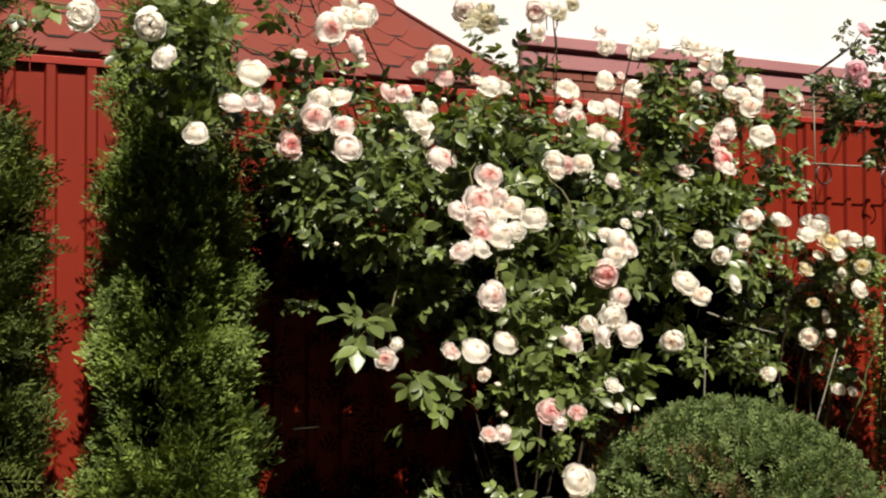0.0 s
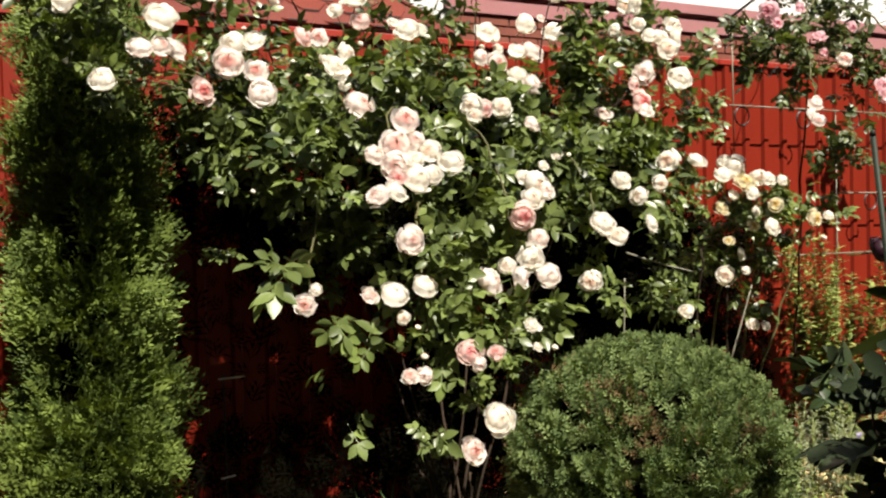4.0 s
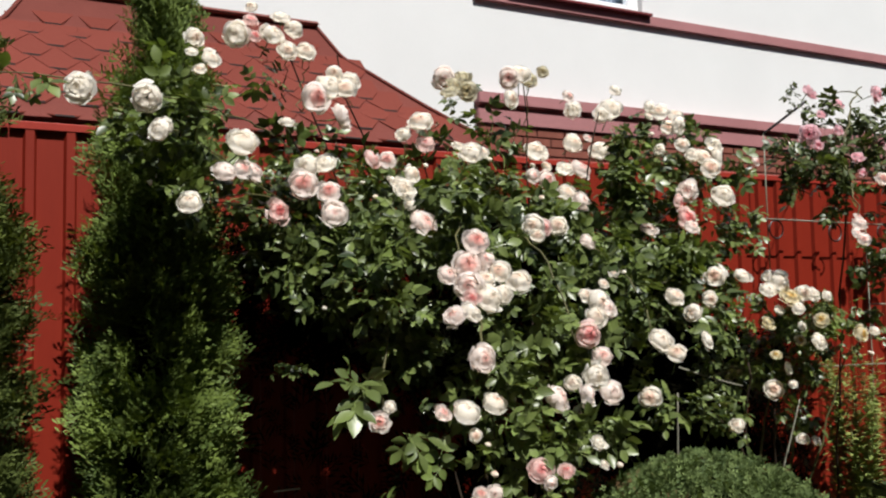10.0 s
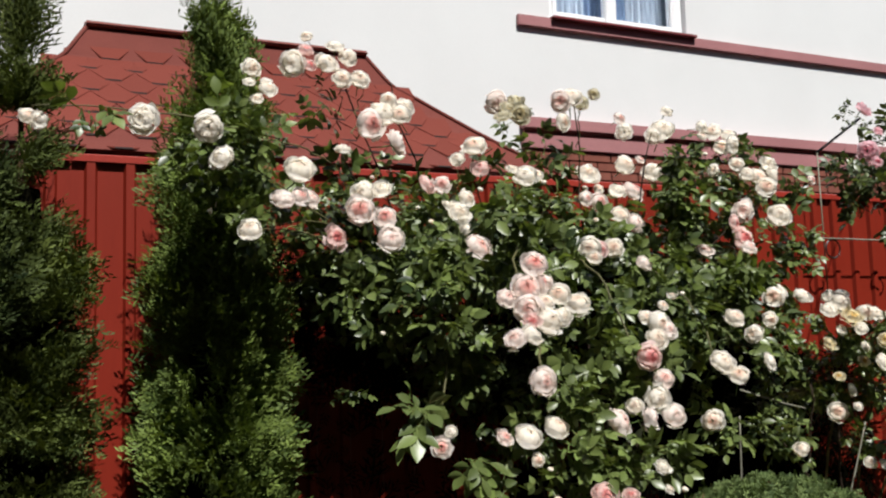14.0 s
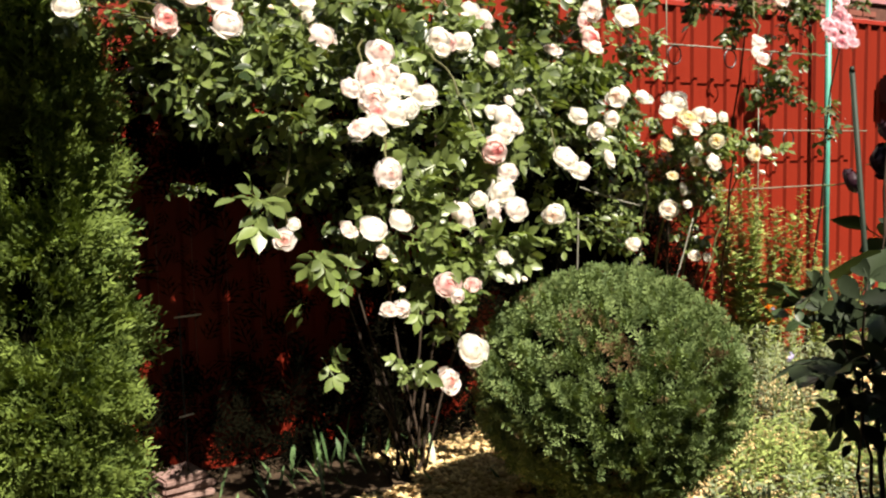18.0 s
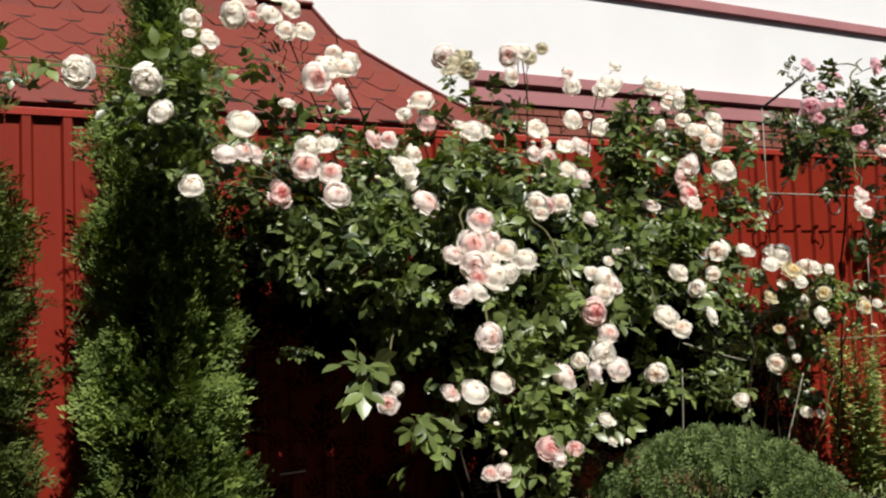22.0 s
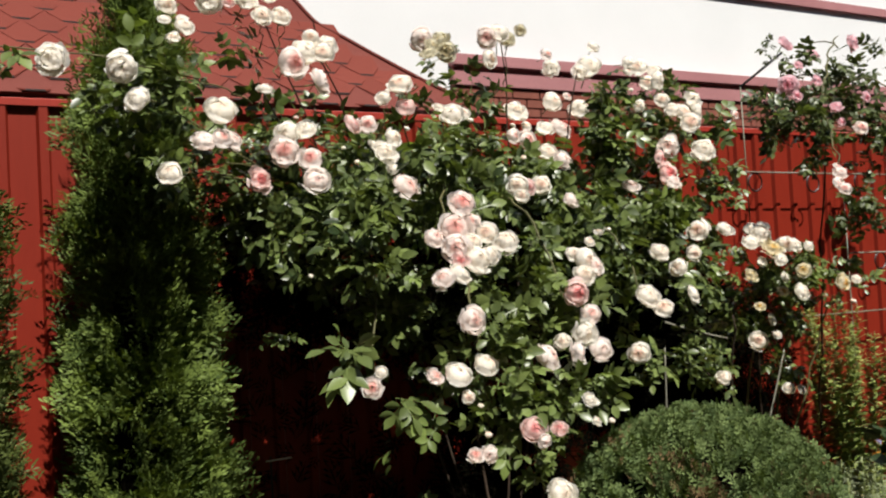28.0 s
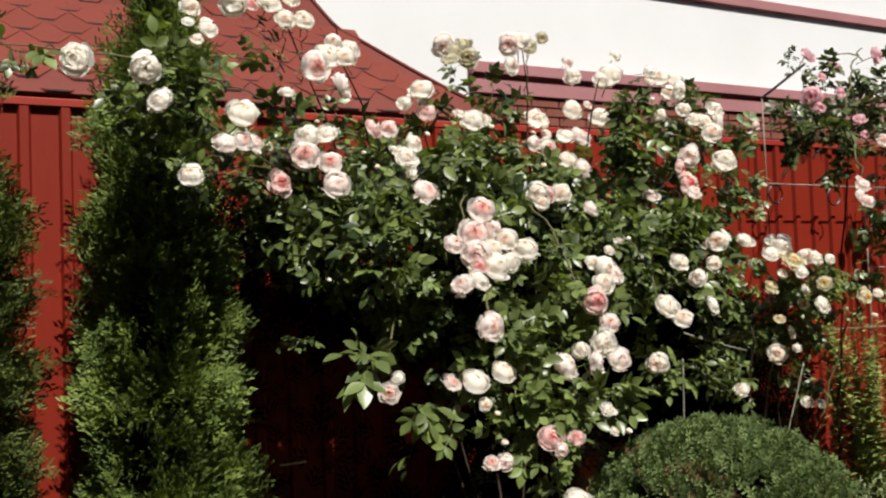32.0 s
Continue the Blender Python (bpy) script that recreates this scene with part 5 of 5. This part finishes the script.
leaf_mass(shrub, (3.06, 2.56, 1.24), (0.10, 0.06, 0.08), 36, 0.68)
leaf_mass(shrub, (2.86, 2.80, 1.27), (0.10, 0.07, 0.13), 46, 0.72)
leaf_mass(rambler, (2.92, 2.64, 1.97), (0.19, 0.09, 0.13), 230, 0.74)
leaf_mass(rambler, (3.00, 2.64, 1.87), (0.20, 0.09, 0.09), 130, 0.74)
leaf_mass(rambler, (3.56, 2.87, 2.19), (0.17, 0.09, 0.14), 87, 0.74)
leaf_mass(rambler, (3.32, 2.64, 1.97), (0.23, 0.09, 0.12), 220, 0.74)
leaf_mass(rambler, (3.98, 2.87, 2.17), (0.15, 0.09, 0.18), 87, 0.74)
leaf_mass(rambler, (3.38, 2.64, 1.82), (0.07, 0.09, 0.08), 40, 0.74)
leaf_mass(rambler, (3.29, 2.64, 1.60), (0.08, 0.09, 0.13), 75, 0.74)
leaf_mass(rambler, (3.74, 3.47, 2.46), (0.08, 0.09, 0.06), 12, 0.74)
leaf_mass(rambler, (3.49, 2.87, 2.31), (0.10, 0.09, 0.10), 16, 0.74)
leaf_mass(rambler, (3.20, 2.87, 2.19), (0.08, 0.09, 0.11), 20, 0.74)
leaf_mass(rambler, (3.34, 2.87, 2.20), (0.08, 0.09, 0.08), 12, 0.74)
leaf_mass(rambler, (3.81, 2.64, 1.95), (0.05, 0.09, 0.17), 20, 0.74)
leaf_mass(rambler, (3.62, 2.64, 1.43), (0.08, 0.09, 0.11), 28, 0.74)
leaf_mass(rambler, (2.99, 2.64, 1.80), (0.05, 0.09, 0.06), 14, 0.74)
leaf_mass(rambler, (3.90, 2.87, 2.34), (0.18, 0.09, 0.09), 31, 0.74)
leaf_mass(rambler, (4.46, 3.04, 2.37), (0.10, 0.09, 0.20), 43, 0.74)

# the dense heart of the bush
leaf_mass(climber, (1.15, 3.22, 1.80), (0.60, 0.14, 0.16), 330)
leaf_mass(climber, (1.22, 2.86, 1.62), (0.45, 0.14, 0.11), 230)
leaf_mass(climber, (1.98, 3.15, 1.80), (0.52, 0.15, 0.22), 250)
leaf_mass(climber, (1.90, 2.85, 1.58), (0.40, 0.16, 0.12), 170)
leaf_mass(climber, (0.85, 3.45, 1.88), (0.24, 0.07, 0.12), 50)
leaf_mass(climber, (1.30, 3.40, 1.60), (0.50, 0.08, 0.30), 110)
leaf_mass(climber, (2.10, 3.40, 1.55), (0.40, 0.08, 0.30), 100)
leaf_mass(climber, (2.55, 3.36, 1.72), (0.60, 0.10, 0.22), 230)
leaf_mass(climber, (2.55, 3.28, 1.30), (0.45, 0.12, 0.22), 110)
leaf_mass(shrub, (2.95, 3.30, 1.00), (0.35, 0.10, 0.25), 90, 0.85)
leaf_mass(climber, (1.90, 3.50, 1.84), (0.60, 0.05, 0.20), 170)
leaf_mass(climber, (0.46, 2.90, 1.98), (0.22, 0.10, 0.11), 150, 0.78)
leaf_mass(climber, (0.58, 2.90, 1.78), (0.14, 0.06, 0.10), 22, 0.75)


def shade_twigs(bush, centre, radii, count, seed):
    """Near-black blades that stand in for shade inside the bush."""
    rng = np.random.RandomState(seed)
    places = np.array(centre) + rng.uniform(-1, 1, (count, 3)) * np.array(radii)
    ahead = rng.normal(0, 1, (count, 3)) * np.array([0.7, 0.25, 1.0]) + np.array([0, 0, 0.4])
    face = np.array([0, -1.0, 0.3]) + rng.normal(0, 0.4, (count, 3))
    v, q = scattered(*SHADE_FAN, basis(ahead, face), places - np.array(bush.location), rng.uniform(0.06, 0.15, count))
    under("dead_brush", quads_of("dead_brush", v, q, INNER_SHADE), bush, label="near-black twigs added as shade inside the bush", kind="stuff")


# black blades added to darken hollows and the fence behind
shade_twigs(climber, (1.42, 3.36, 1.40), (0.40, 0.12, 0.28), 450, 52)
shade_twigs(climber, (0.96, 3.42, 1.48), (0.24, 0.08, 0.24), 420, 62)
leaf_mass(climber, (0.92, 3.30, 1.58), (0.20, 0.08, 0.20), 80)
shade_twigs(climber, (1.30, 3.50, 0.26), (0.50, 0.08, 0.20), 300, 59)
shade_twigs(climber, (1.25, 3.53, 0.80), (0.62, 0.06, 0.42), 240, 51)
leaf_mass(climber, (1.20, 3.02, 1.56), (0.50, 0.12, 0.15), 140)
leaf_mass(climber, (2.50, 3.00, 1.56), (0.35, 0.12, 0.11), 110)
shade_twigs(climber, (2.58, 3.47, 1.10), (0.32, 0.09, 0.45), 1100, 54)
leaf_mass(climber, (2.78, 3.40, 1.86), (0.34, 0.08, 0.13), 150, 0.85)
shade_twigs(climber, (2.85, 3.52, 1.20), (0.22, 0.05, 0.40), 600, 55)
shade_twigs(shrub, (3.38, 3.48, 0.80), (0.32, 0.07, 0.42), 700, 61)
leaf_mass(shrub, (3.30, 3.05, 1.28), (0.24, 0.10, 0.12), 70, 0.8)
shade_twigs(shrub, (2.95, 3.48, 0.88), (0.36, 0.07, 0.42), 1500, 57)
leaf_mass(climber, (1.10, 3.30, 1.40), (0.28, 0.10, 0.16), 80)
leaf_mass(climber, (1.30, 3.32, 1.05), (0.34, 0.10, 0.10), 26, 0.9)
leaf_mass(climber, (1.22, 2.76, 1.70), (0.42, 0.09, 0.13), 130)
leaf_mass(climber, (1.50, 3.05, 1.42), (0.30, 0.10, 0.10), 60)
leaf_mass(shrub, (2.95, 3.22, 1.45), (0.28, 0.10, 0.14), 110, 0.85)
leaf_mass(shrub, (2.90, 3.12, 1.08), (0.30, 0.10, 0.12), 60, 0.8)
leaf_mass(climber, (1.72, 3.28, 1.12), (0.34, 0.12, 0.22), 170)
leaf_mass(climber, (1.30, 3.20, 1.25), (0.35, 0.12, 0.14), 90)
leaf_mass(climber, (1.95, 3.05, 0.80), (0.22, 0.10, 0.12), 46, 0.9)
shade_twigs(climber, (1.98, 3.42, 0.45), (0.28, 0.10, 0.38), 900, 60)
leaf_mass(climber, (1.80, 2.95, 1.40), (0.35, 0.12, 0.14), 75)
shade_twigs(climber, (2.02, 3.38, 1.40), (0.45, 0.12, 0.36), 900, 53)
grow_leaves(climber, ROSE_LEAF, YOUNG_LEAF, 300, 1)
grow_leaves(shrub, ROSE_LEAF, YOUNG_LEAF, 120, 2)
grow_leaves(rambler, RAMBLER_LEAF, ROSE_LEAF, 150, 3)

# loose petals caught in the thuja
pv, pf = [], []
for j in range(5):
    for i in range(5):
        u, w = i / 2 - 1, j / 4
        pv.append((u * (0.35 + 0.65 * math.sin(1.57 * min(1, w * 1.3))), w * 1.3, 0.35 * u * u + 0.4 * w * w))
for j in range(4):
    for i in range(4):
        pf.append((j * 5 + i, j * 5 + i + 1, j * 5 + i + 6, j * 5 + i + 5))
PETAL = mesh_of("loose_petal", pv, pf, CREAM)
for n, (x, z, s) in enumerate(((0.375, 1.945, 0.017), (0.415, 1.935, 0.019), (0.395, 1.918, 0.022), (0.40, 1.775, 0.013), (0.416, 1.80, 0.010), (0.41, 1.845, 0.012))):
    under("petal", PETAL, climber, Matrix.Translation(Vector((x, 2.95, z)) - climber.location) @ pose(0, 0, 0, 40 + 9 * n, 20 * (n % 3 - 1), 35 * n - 60) @ Matrix.Diagonal((s, s, s, 1)))

# ---- rose close to the path, shade put into its leaf colour, with its stake ----
near_rose = thing("shaded_rose", (1.93, 1.36, 0.045), "rose with shade put into its leaf colour, few maroon blooms", "rose bush")
for n, (dx, dy, z) in enumerate(((-0.04, -0.02, 1.0), (0.12, 0.04, 1.28), (-0.10, 0.0, 0.88))):
    cane(near_rose, (1.98 + 0.012 * n, 1.36, 0.05), (1.93 + dx, 1.36 + dy, z), 0.03, 0.0055, 0.003, OLD_CANE, (0.04 * (n - 1), 0, 0), 120 + n)
leaf_mass(near_rose, (1.84, 1.34, 0.92), (0.09, 0.06, 0.04), 6, 1.75)
leaf_mass(near_rose, (1.87, 1.36, 0.82), (0.12, 0.08, 0.05), 22, 1.65)
leaf_mass(near_rose, (1.93, 1.36, 0.71), (0.12, 0.08, 0.04), 24, 1.65)
leaf_mass(near_rose, (2.08, 1.42, 1.05), (0.06, 0.06, 0.14), 12, 1.6)
leaf_mass(near_rose, (2.02, 1.38, 0.60), (0.08, 0.06, 0.05), 8, 1.5)
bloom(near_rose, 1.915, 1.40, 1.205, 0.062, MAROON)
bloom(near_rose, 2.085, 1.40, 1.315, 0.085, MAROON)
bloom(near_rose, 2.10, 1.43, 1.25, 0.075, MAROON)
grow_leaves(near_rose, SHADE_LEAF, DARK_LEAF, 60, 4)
# this leaf keeps the ordinary green; the others carry shade in their colour
bv, bq = [], []
for way, across, long, wide in (((-0.10, 0.055, -0.022), (0.02, -0.045, 0.06), 0.135, 0.042), ((0.06, 0.02, -0.03), (0.02, -0.04, 0.05), 0.085, 0.032)):
    leaflet(bv, bq, Vector((1.90, 1.31, 1.030)) - near_rose.location, Vector(way).normalized(), Vector(across).normalized(), Vector((0.1, -0.6, 0.75)).normalized(), long, wide, 0.2)
under("leaf", mesh_of("sunlit_leaf", bv, bq, ROSE_LEAF), near_rose, label="glossy sunlit green leaf")
stake = thing("garden_stake", (1.95, 1.40, 0.045), "dark green round plant stake leaning in the bed", "stake")
under("shaft", tube("shaft", [Vector((2.07, 1.36, 0.04)) - stake.location, Vector((1.838, 1.355, 1.455)) - stake.location], 0.0062, 0.0062, STAKE, 10), stake)
under("tip", tube("tip", [Vector((1.838, 1.355, 1.452)) - stake.location, Vector((1.837, 1.355, 1.464)) - stake.location], 0.0072, 0.004, STAKE, 10), stake)

# ---- low plants ----
def blades(name, place, count, height, lean, width, mat, seed, label, category, whorl=0.0, parts=0):
    """A tuft of narrow blades, or leafy upright stems where whorl is set."""
    rng = random.Random(seed)
    ob = thing(name, place, label, category)
    v, q = [], []

    def blade(a, d, length, w, sag):
        d = d.normalized()
        side = d.cross(Vector((0, 0, 1)))
        side = side.normalized() if side.length > 0.05 else Vector((1, 0, 0))
        k = len(v)
        for s, ww in ((0, 0.5), (0.35, 1.0), (0.7, 0.8), (1.0, 0.06)):
            p = a + d * (length * s) + Vector((0, 0, -sag * length * s * s))
            v.extend([tuple(p - side * w * ww), tuple(p + side * w * ww)])
        for j in range(3):
            q.append((k + 2 * j, k + 2 * j + 1, k + 2 * j + 3, k + 2 * j + 2))

    for n in range(count):
        a = Vector((rng.gauss(0, 1) * lean * 0.35, rng.gauss(0, 1) * lean * 0.25, 0))
        f = rng.random() * 6.283
        d = Vector((math.cos(f) * lean, math.sin(f) * lean, 1.0))
        h = height * rng.uniform(0.6, 1.05)
        if not whorl:
            blade(a, d, h, width * rng.uniform(0.7, 1.2), rng.uniform(0.05, 0.5))
            continue
        d = Vector((rng.gauss(0, 0.12), rng.gauss(0, 0.12), 1)).normalized()
        top = a + d * h
        under("stem", tube("stem", [a, a.lerp(top, 0.5) + Vector((rng.uniform(-0.02, 0.02), 0, 0)), top], 0.0024, 0.0015, PALE_STALK, 4), ob)
        pitch = 0.011
        for j in range(int(h / pitch)):
            s = 0.12 + 0.88 * j * pitch / h
            f = j * 2.4 + n
            blade(a.lerp(top, min(1, s)), Vector((math.cos(f), math.sin(f), 0.55 + rng.uniform(-0.3, 0.3))), whorl * rng.uniform(0.6, 1.15) * (1.15 - 0.5 * s), width, rng.uniform(0.1, 0.5))
    under("foliage", quads_of(name + "_blades", np.array(v), np.array(q), mat), ob, kind="stuff")
    return ob


blades("tall_perennial", (3.92, 3.22, 0.05), 44, 1.12, 0.26, 0.0105, GOLDEN, 1, "tall yellow-green narrow-leaved perennial before the fence", "perennial", 0.085)
blades("tall_perennial", (4.40, 3.15, 0.05), 26, 0.72, 0.32, 0.0095, GOLDEN, 2, "yellow-green narrow-leaved perennial of medium height", "perennial", 0.08)
blades("lavender", (3.35, 2.65, 0.05), 60, 0.46, 0.6, 0.0035, GREY_GREEN, 3, "grey-green feathery lavender tuft", "perennial", 0.075)
blades("low_herb", (2.85, 2.25, 0.05), 64, 0.26, 0.9, 0.005, GOLDEN, 4, "low pale green feathery herb", "perennial", 0.075)
blades("low_herb", (2.55, 1.85, 0.05), 60, 0.24, 0.9, 0.005, GREY_GREEN, 5, "low pale green feathery herb", "perennial", 0.075)
blades("low_herb", (3.05, 2.1, 0.05), 56, 0.3, 0.9, 0.005, GOLDEN, 6, "low pale green feathery herb", "perennial", 0.075)
blades("iris", (1.49, 3.38, 0.05), 9, 0.30, 0.22, 0.011, STRAP, 7, "clump of green strap leaves under the rose", "perennial")
blades("iris", (1.62, 3.12, 0.05), 12, 0.26, 0.5, 0.010, STRAP, 8, "clump of arching green strap leaves", "perennial")
blades("iris", (1.30, 3.30, 0.05), 14, 0.16, 0.8, 0.007, STRAP, 9, "low tuft of dark strap leaves", "perennial")
blades("iris", (1.85, 2.95, 0.05), 9, 0.18, 0.9, 0.009, STRAP, 10, "low arching strap leaves at the rose's foot", "perennial")
blades("iris", (1.05, 3.20, 0.05), 10, 0.12, 0.8, 0.006, STRAP, 12, "low tuft of dark strap leaves", "perennial")

MARI = petal_quads([(1.0, 1.4, 9, 0.4, 0.1), (0.85, 1.1, 8, 0.4, 0.05), (0.65, 0.8, 7, 0.5, 0.0), (0.5, 0.4, 5, 0.6, 0.0)], 77, 0.08)
MARI_MESH = mesh_of("marigold_head", *MARI, ORANGE)
for n, (x, y, z, s) in enumerate(((3.90, 3.1, 0.475, 0.026), (3.95, 3.12, 0.44, 0.022), (4.09, 3.1, 0.41, 0.028), (4.05, 3.1, 0.45, 0.02), (3.91, 3.1, 0.39, 0.024), (4.12, 3.12, 0.47, 0.018), (4.78, 3.1, 0.755, 0.03), (4.88, 3.1, 0.74, 0.03), (4.70, 3.08, 0.70, 0.026), (4.82, 3.08, 0.66, 0.026), (4.95, 3.1, 0.69, 0.028), (4.15, 3.15, 0.40, 0.02))):
    m = thing("marigold", (x, y, 0.05), "orange marigold on a thin green stem", "flower", "orange marigolds before the fence")
    under("stem", tube("stem", [(0, 0.02, 0), (0.01, 0, z * 0.5), (0, 0, z - 0.06)], 0.003, 0.002, GREEN_STALK, 5), m)
    under("flower_head", MARI_MESH, m, pose(0, 0, z - 0.05, 35 - 5 * (n % 4), 10 * (n % 3 - 1), 40 * n) @ Matrix.Diagonal((s, s, s, 1)))
LIL = mesh_of("lilac_head", *petal_quads([(1.0, 1.3, 6, 0.35, 0.1), (0.5, 0.6, 5, 0.5, 0.0)], 78, 0.05), LILAC)
for n, (x, y, z) in enumerate(((3.72, 2.95, 0.50), (3.45, 2.65, 0.36), (3.50, 2.55, 0.33), (3.15, 2.45, 0.42))):
    m = thing("lilac_flower", (x, y, 0.05), "small pale lilac flower on a thin stem", "flower", "lilac flowers in the bed")
    under("stem", tube("stem", [(0, 0, 0), (0.01, 0, z * 0.5), (0, 0, z - 0.05)], 0.002, 0.0015, GREEN_STALK, 5), m)
    under("flower_head", LIL, m, pose(0, 0, z - 0.05, 50, 0, 60 * n) @ Matrix.Diagonal((0.016, 0.016, 0.016, 1)))

# ---- twine and pegs at the shrub ----
for a, b, label in (((2.285, 2.75, 1.155), (2.60, 2.75, 1.07), "pale twine stretched between rose canes"), ((2.27, 2.76, 0.70), (2.275, 2.75, 1.06), "thin pale stick beside the globe thuja"), ((2.80, 2.76, 0.70), (2.91, 2.75, 1.0), "thin pale stick beside the globe thuja")):
    t = thing("thin_stick", (a[0], a[1], a[2]), label, "stick")
    under("shaft", tube("shaft", arc((0, 0, 0), Vector(b) - Vector(a), -0.004, 6), 0.0035, 0.0028, TWINE, 6), t)

# ---- flat stones by the thuja ----
for n, (dx, dz, w) in enumerate(((0.0, 0.0, 0.22), (0.012, 0.034, 0.20), (-0.01, 0.068, 0.17))):
    s = thing("flat_stone", (0.93 + dx, 3.46, 0.05 + dz), "flat reddish grey stone in a low stack by the thuja", "stone", "stack of flat stones")
    under("slab", box_mesh("slab", (w, 0.15, 0.03), STONE, 0.008, (0, 0, 0.015)), s, pose(0, 0, 0, 2 * n - 2, 0, 7 * n - 6))

# ---- bark chips ----
rng = np.random.RandomState(4)
CHIP_T = np.array([(-0.5, -0.3, 0), (0.45, -0.35, 0.02), (0.5, 0.3, 0.0), (-0.42, 0.33, 0.03), (-0.4, -0.22, 0.16), (0.36, -0.26, 0.2), (0.4, 0.22, 0.15), (-0.33, 0.25, 0.2)])
CHIP_Q = np.array([(3, 2, 1, 0), (4, 5, 6, 7), (0, 1, 5, 4), (1, 2, 6, 5), (2, 3, 7, 6), (3, 0, 4, 7)])


def chip_spots(n, x0, x1, y0, y1):
    return np.stack([rng.uniform(x0, x1, n), rng.uniform(y0, y1, n), np.zeros(n)], 1)


def chips_at(p):
    n = len(p)
    p[:, 2] = [ground_height(x, y) + 0.014 for x, y in p[:, :2]]
    p[:, 2] += rng.uniform(-0.004, 0.016, n)
    a = rng.normal(0, 1, (n, 3)) * np.array([1, 1, 0.25])
    return basis(a, np.array([0, 0, 1.0]) + rng.normal(0, 0.35, (n, 3))), rng.uniform(0.012, 0.038, n)


bed = thing("bark_mulch", (2.0, 3.0, 0.05), "pale bark chip mulch between the plants", "mulch")
near = np.concatenate([chip_spots(180, 1.75, 2.35, 2.75, 3.3), chip_spots(120, 2.45, 3.0, 2.0, 2.5)])
turns, sizes = chips_at(near)
CHIP_ONE = leafy("bark_chip_piece", (0.30, 0.18, 0.075), (0.70, 0.53, 0.27), 0.85, 0.0, 0.2, per="object")
ONE_MESH = quads_of("chip_piece", CHIP_T, CHIP_Q, CHIP_ONE, smooth=False)
for i in range(len(near)):
    under("chip", ONE_MESH, bed, Matrix([[*turns[i][r] * sizes[i], near[i][r] - bed.location[r]] for r in range(3)] + [[0, 0, 0, 1]]))
rest = np.concatenate([chip_spots(5200, 1.72, 4.6, 2.2, 3.6), chip_spots(2600, 1.7, 3.6, 1.3, 2.6), chip_spots(2600, 1.7, 2.5, 2.7, 3.4), chip_spots(2400, 1.35, 1.9, 2.0, 3.0)])
turns, sizes = chips_at(rest)
vv, qq = scattered(CHIP_T, CHIP_Q, turns, rest - np.array(bed.location), sizes)
under("chip_litter", quads_of("chip_litter", vv, qq, CHIP, smooth=False), bed, kind="stuff")

# ---- shingles and bricks ----
def shingle_mesh(w, d):
    """A hexagonal tab: narrow straight lower edge, 5 mm thick."""
    out = [(-w / 2, d), (-w / 2, 0.084), (-w * 0.18, 0.0), (w * 0.18, 0.0), (w / 2, 0.084), (w / 2, d)]
    v = [(x, y, max(0.0008, 0.0062 * (1 - y / (0.084)))) for x, y in out] + [(x, y if y else -0.006, -0.002 if y else 0.0012) for x, y in out]
    f = [(0, 1, 2, 3, 4, 5)] + [(i, i + 6, (i + 1) % 6 + 6, (i + 1) % 6) for i in range(6)]
    me = mesh_of("shingle", v, f, SHINGLE_PIECE, smooth=False)
    me.materials.append(BITUMEN)
    me.polygons[3].material_index = 1
    return me


BITUMEN = material("black_bitumen_edge", (0.018, 0.010, 0.009), 0.9)
SHINGLE_PIECE = leafy("red_shingle_piece", (0.132, 0.031, 0.022), (0.146, 0.034, 0.024), 0.9, 0.0, 0.15, per="object", peak=1.04)
TAB_W, TAB_D = 0.19, 0.19
TAB, TOP_TAB = shingle_mesh(TAB_W - 0.004, TAB_D), shingle_mesh(TAB_W - 0.004, 0.1)
row, y = 0, EAVE_Y - 0.012
while y < RIDGE_Y - 0.062:
    dz = (roof_z(y + 0.02) - roof_z(y)) / 0.02
    slope = math.degrees(math.atan(dz))
    half = roof_half(y) - 0.02
    x = -math.ceil(half / TAB_W) * TAB_W + (TAB_W / 2 if row % 2 else 0)
    while x < half + TAB_W / 2:
        if abs(x) + TAB_W * 0.5 < roof_half(y + 0.05) + 0.02:
            under("shingle", TAB if y < RIDGE_Y - 0.125 else TOP_TAB, shed, pose(x, y - base.y, roof_z(y) - base.z + 0.004, slope, 0, 0))
        x += TAB_W
    step = 0.097 / math.sqrt(1 + dz * dz)
    y += step
    row += 1
BRICK_MESH = span("brick", (0, -0.012, 0), (0.24, 0.0, 0.06), BRICK, 0.003)
for j in range(4):
    for i in range(24):
        under("brick", BRICK_MESH, house, pose(3.256 + 0.25 * i + (0.125 if j % 2 else 0) - hb.x, WALL_Y - 0.0285 - hb.y, 2.698 - 0.07 * j - hb.z))
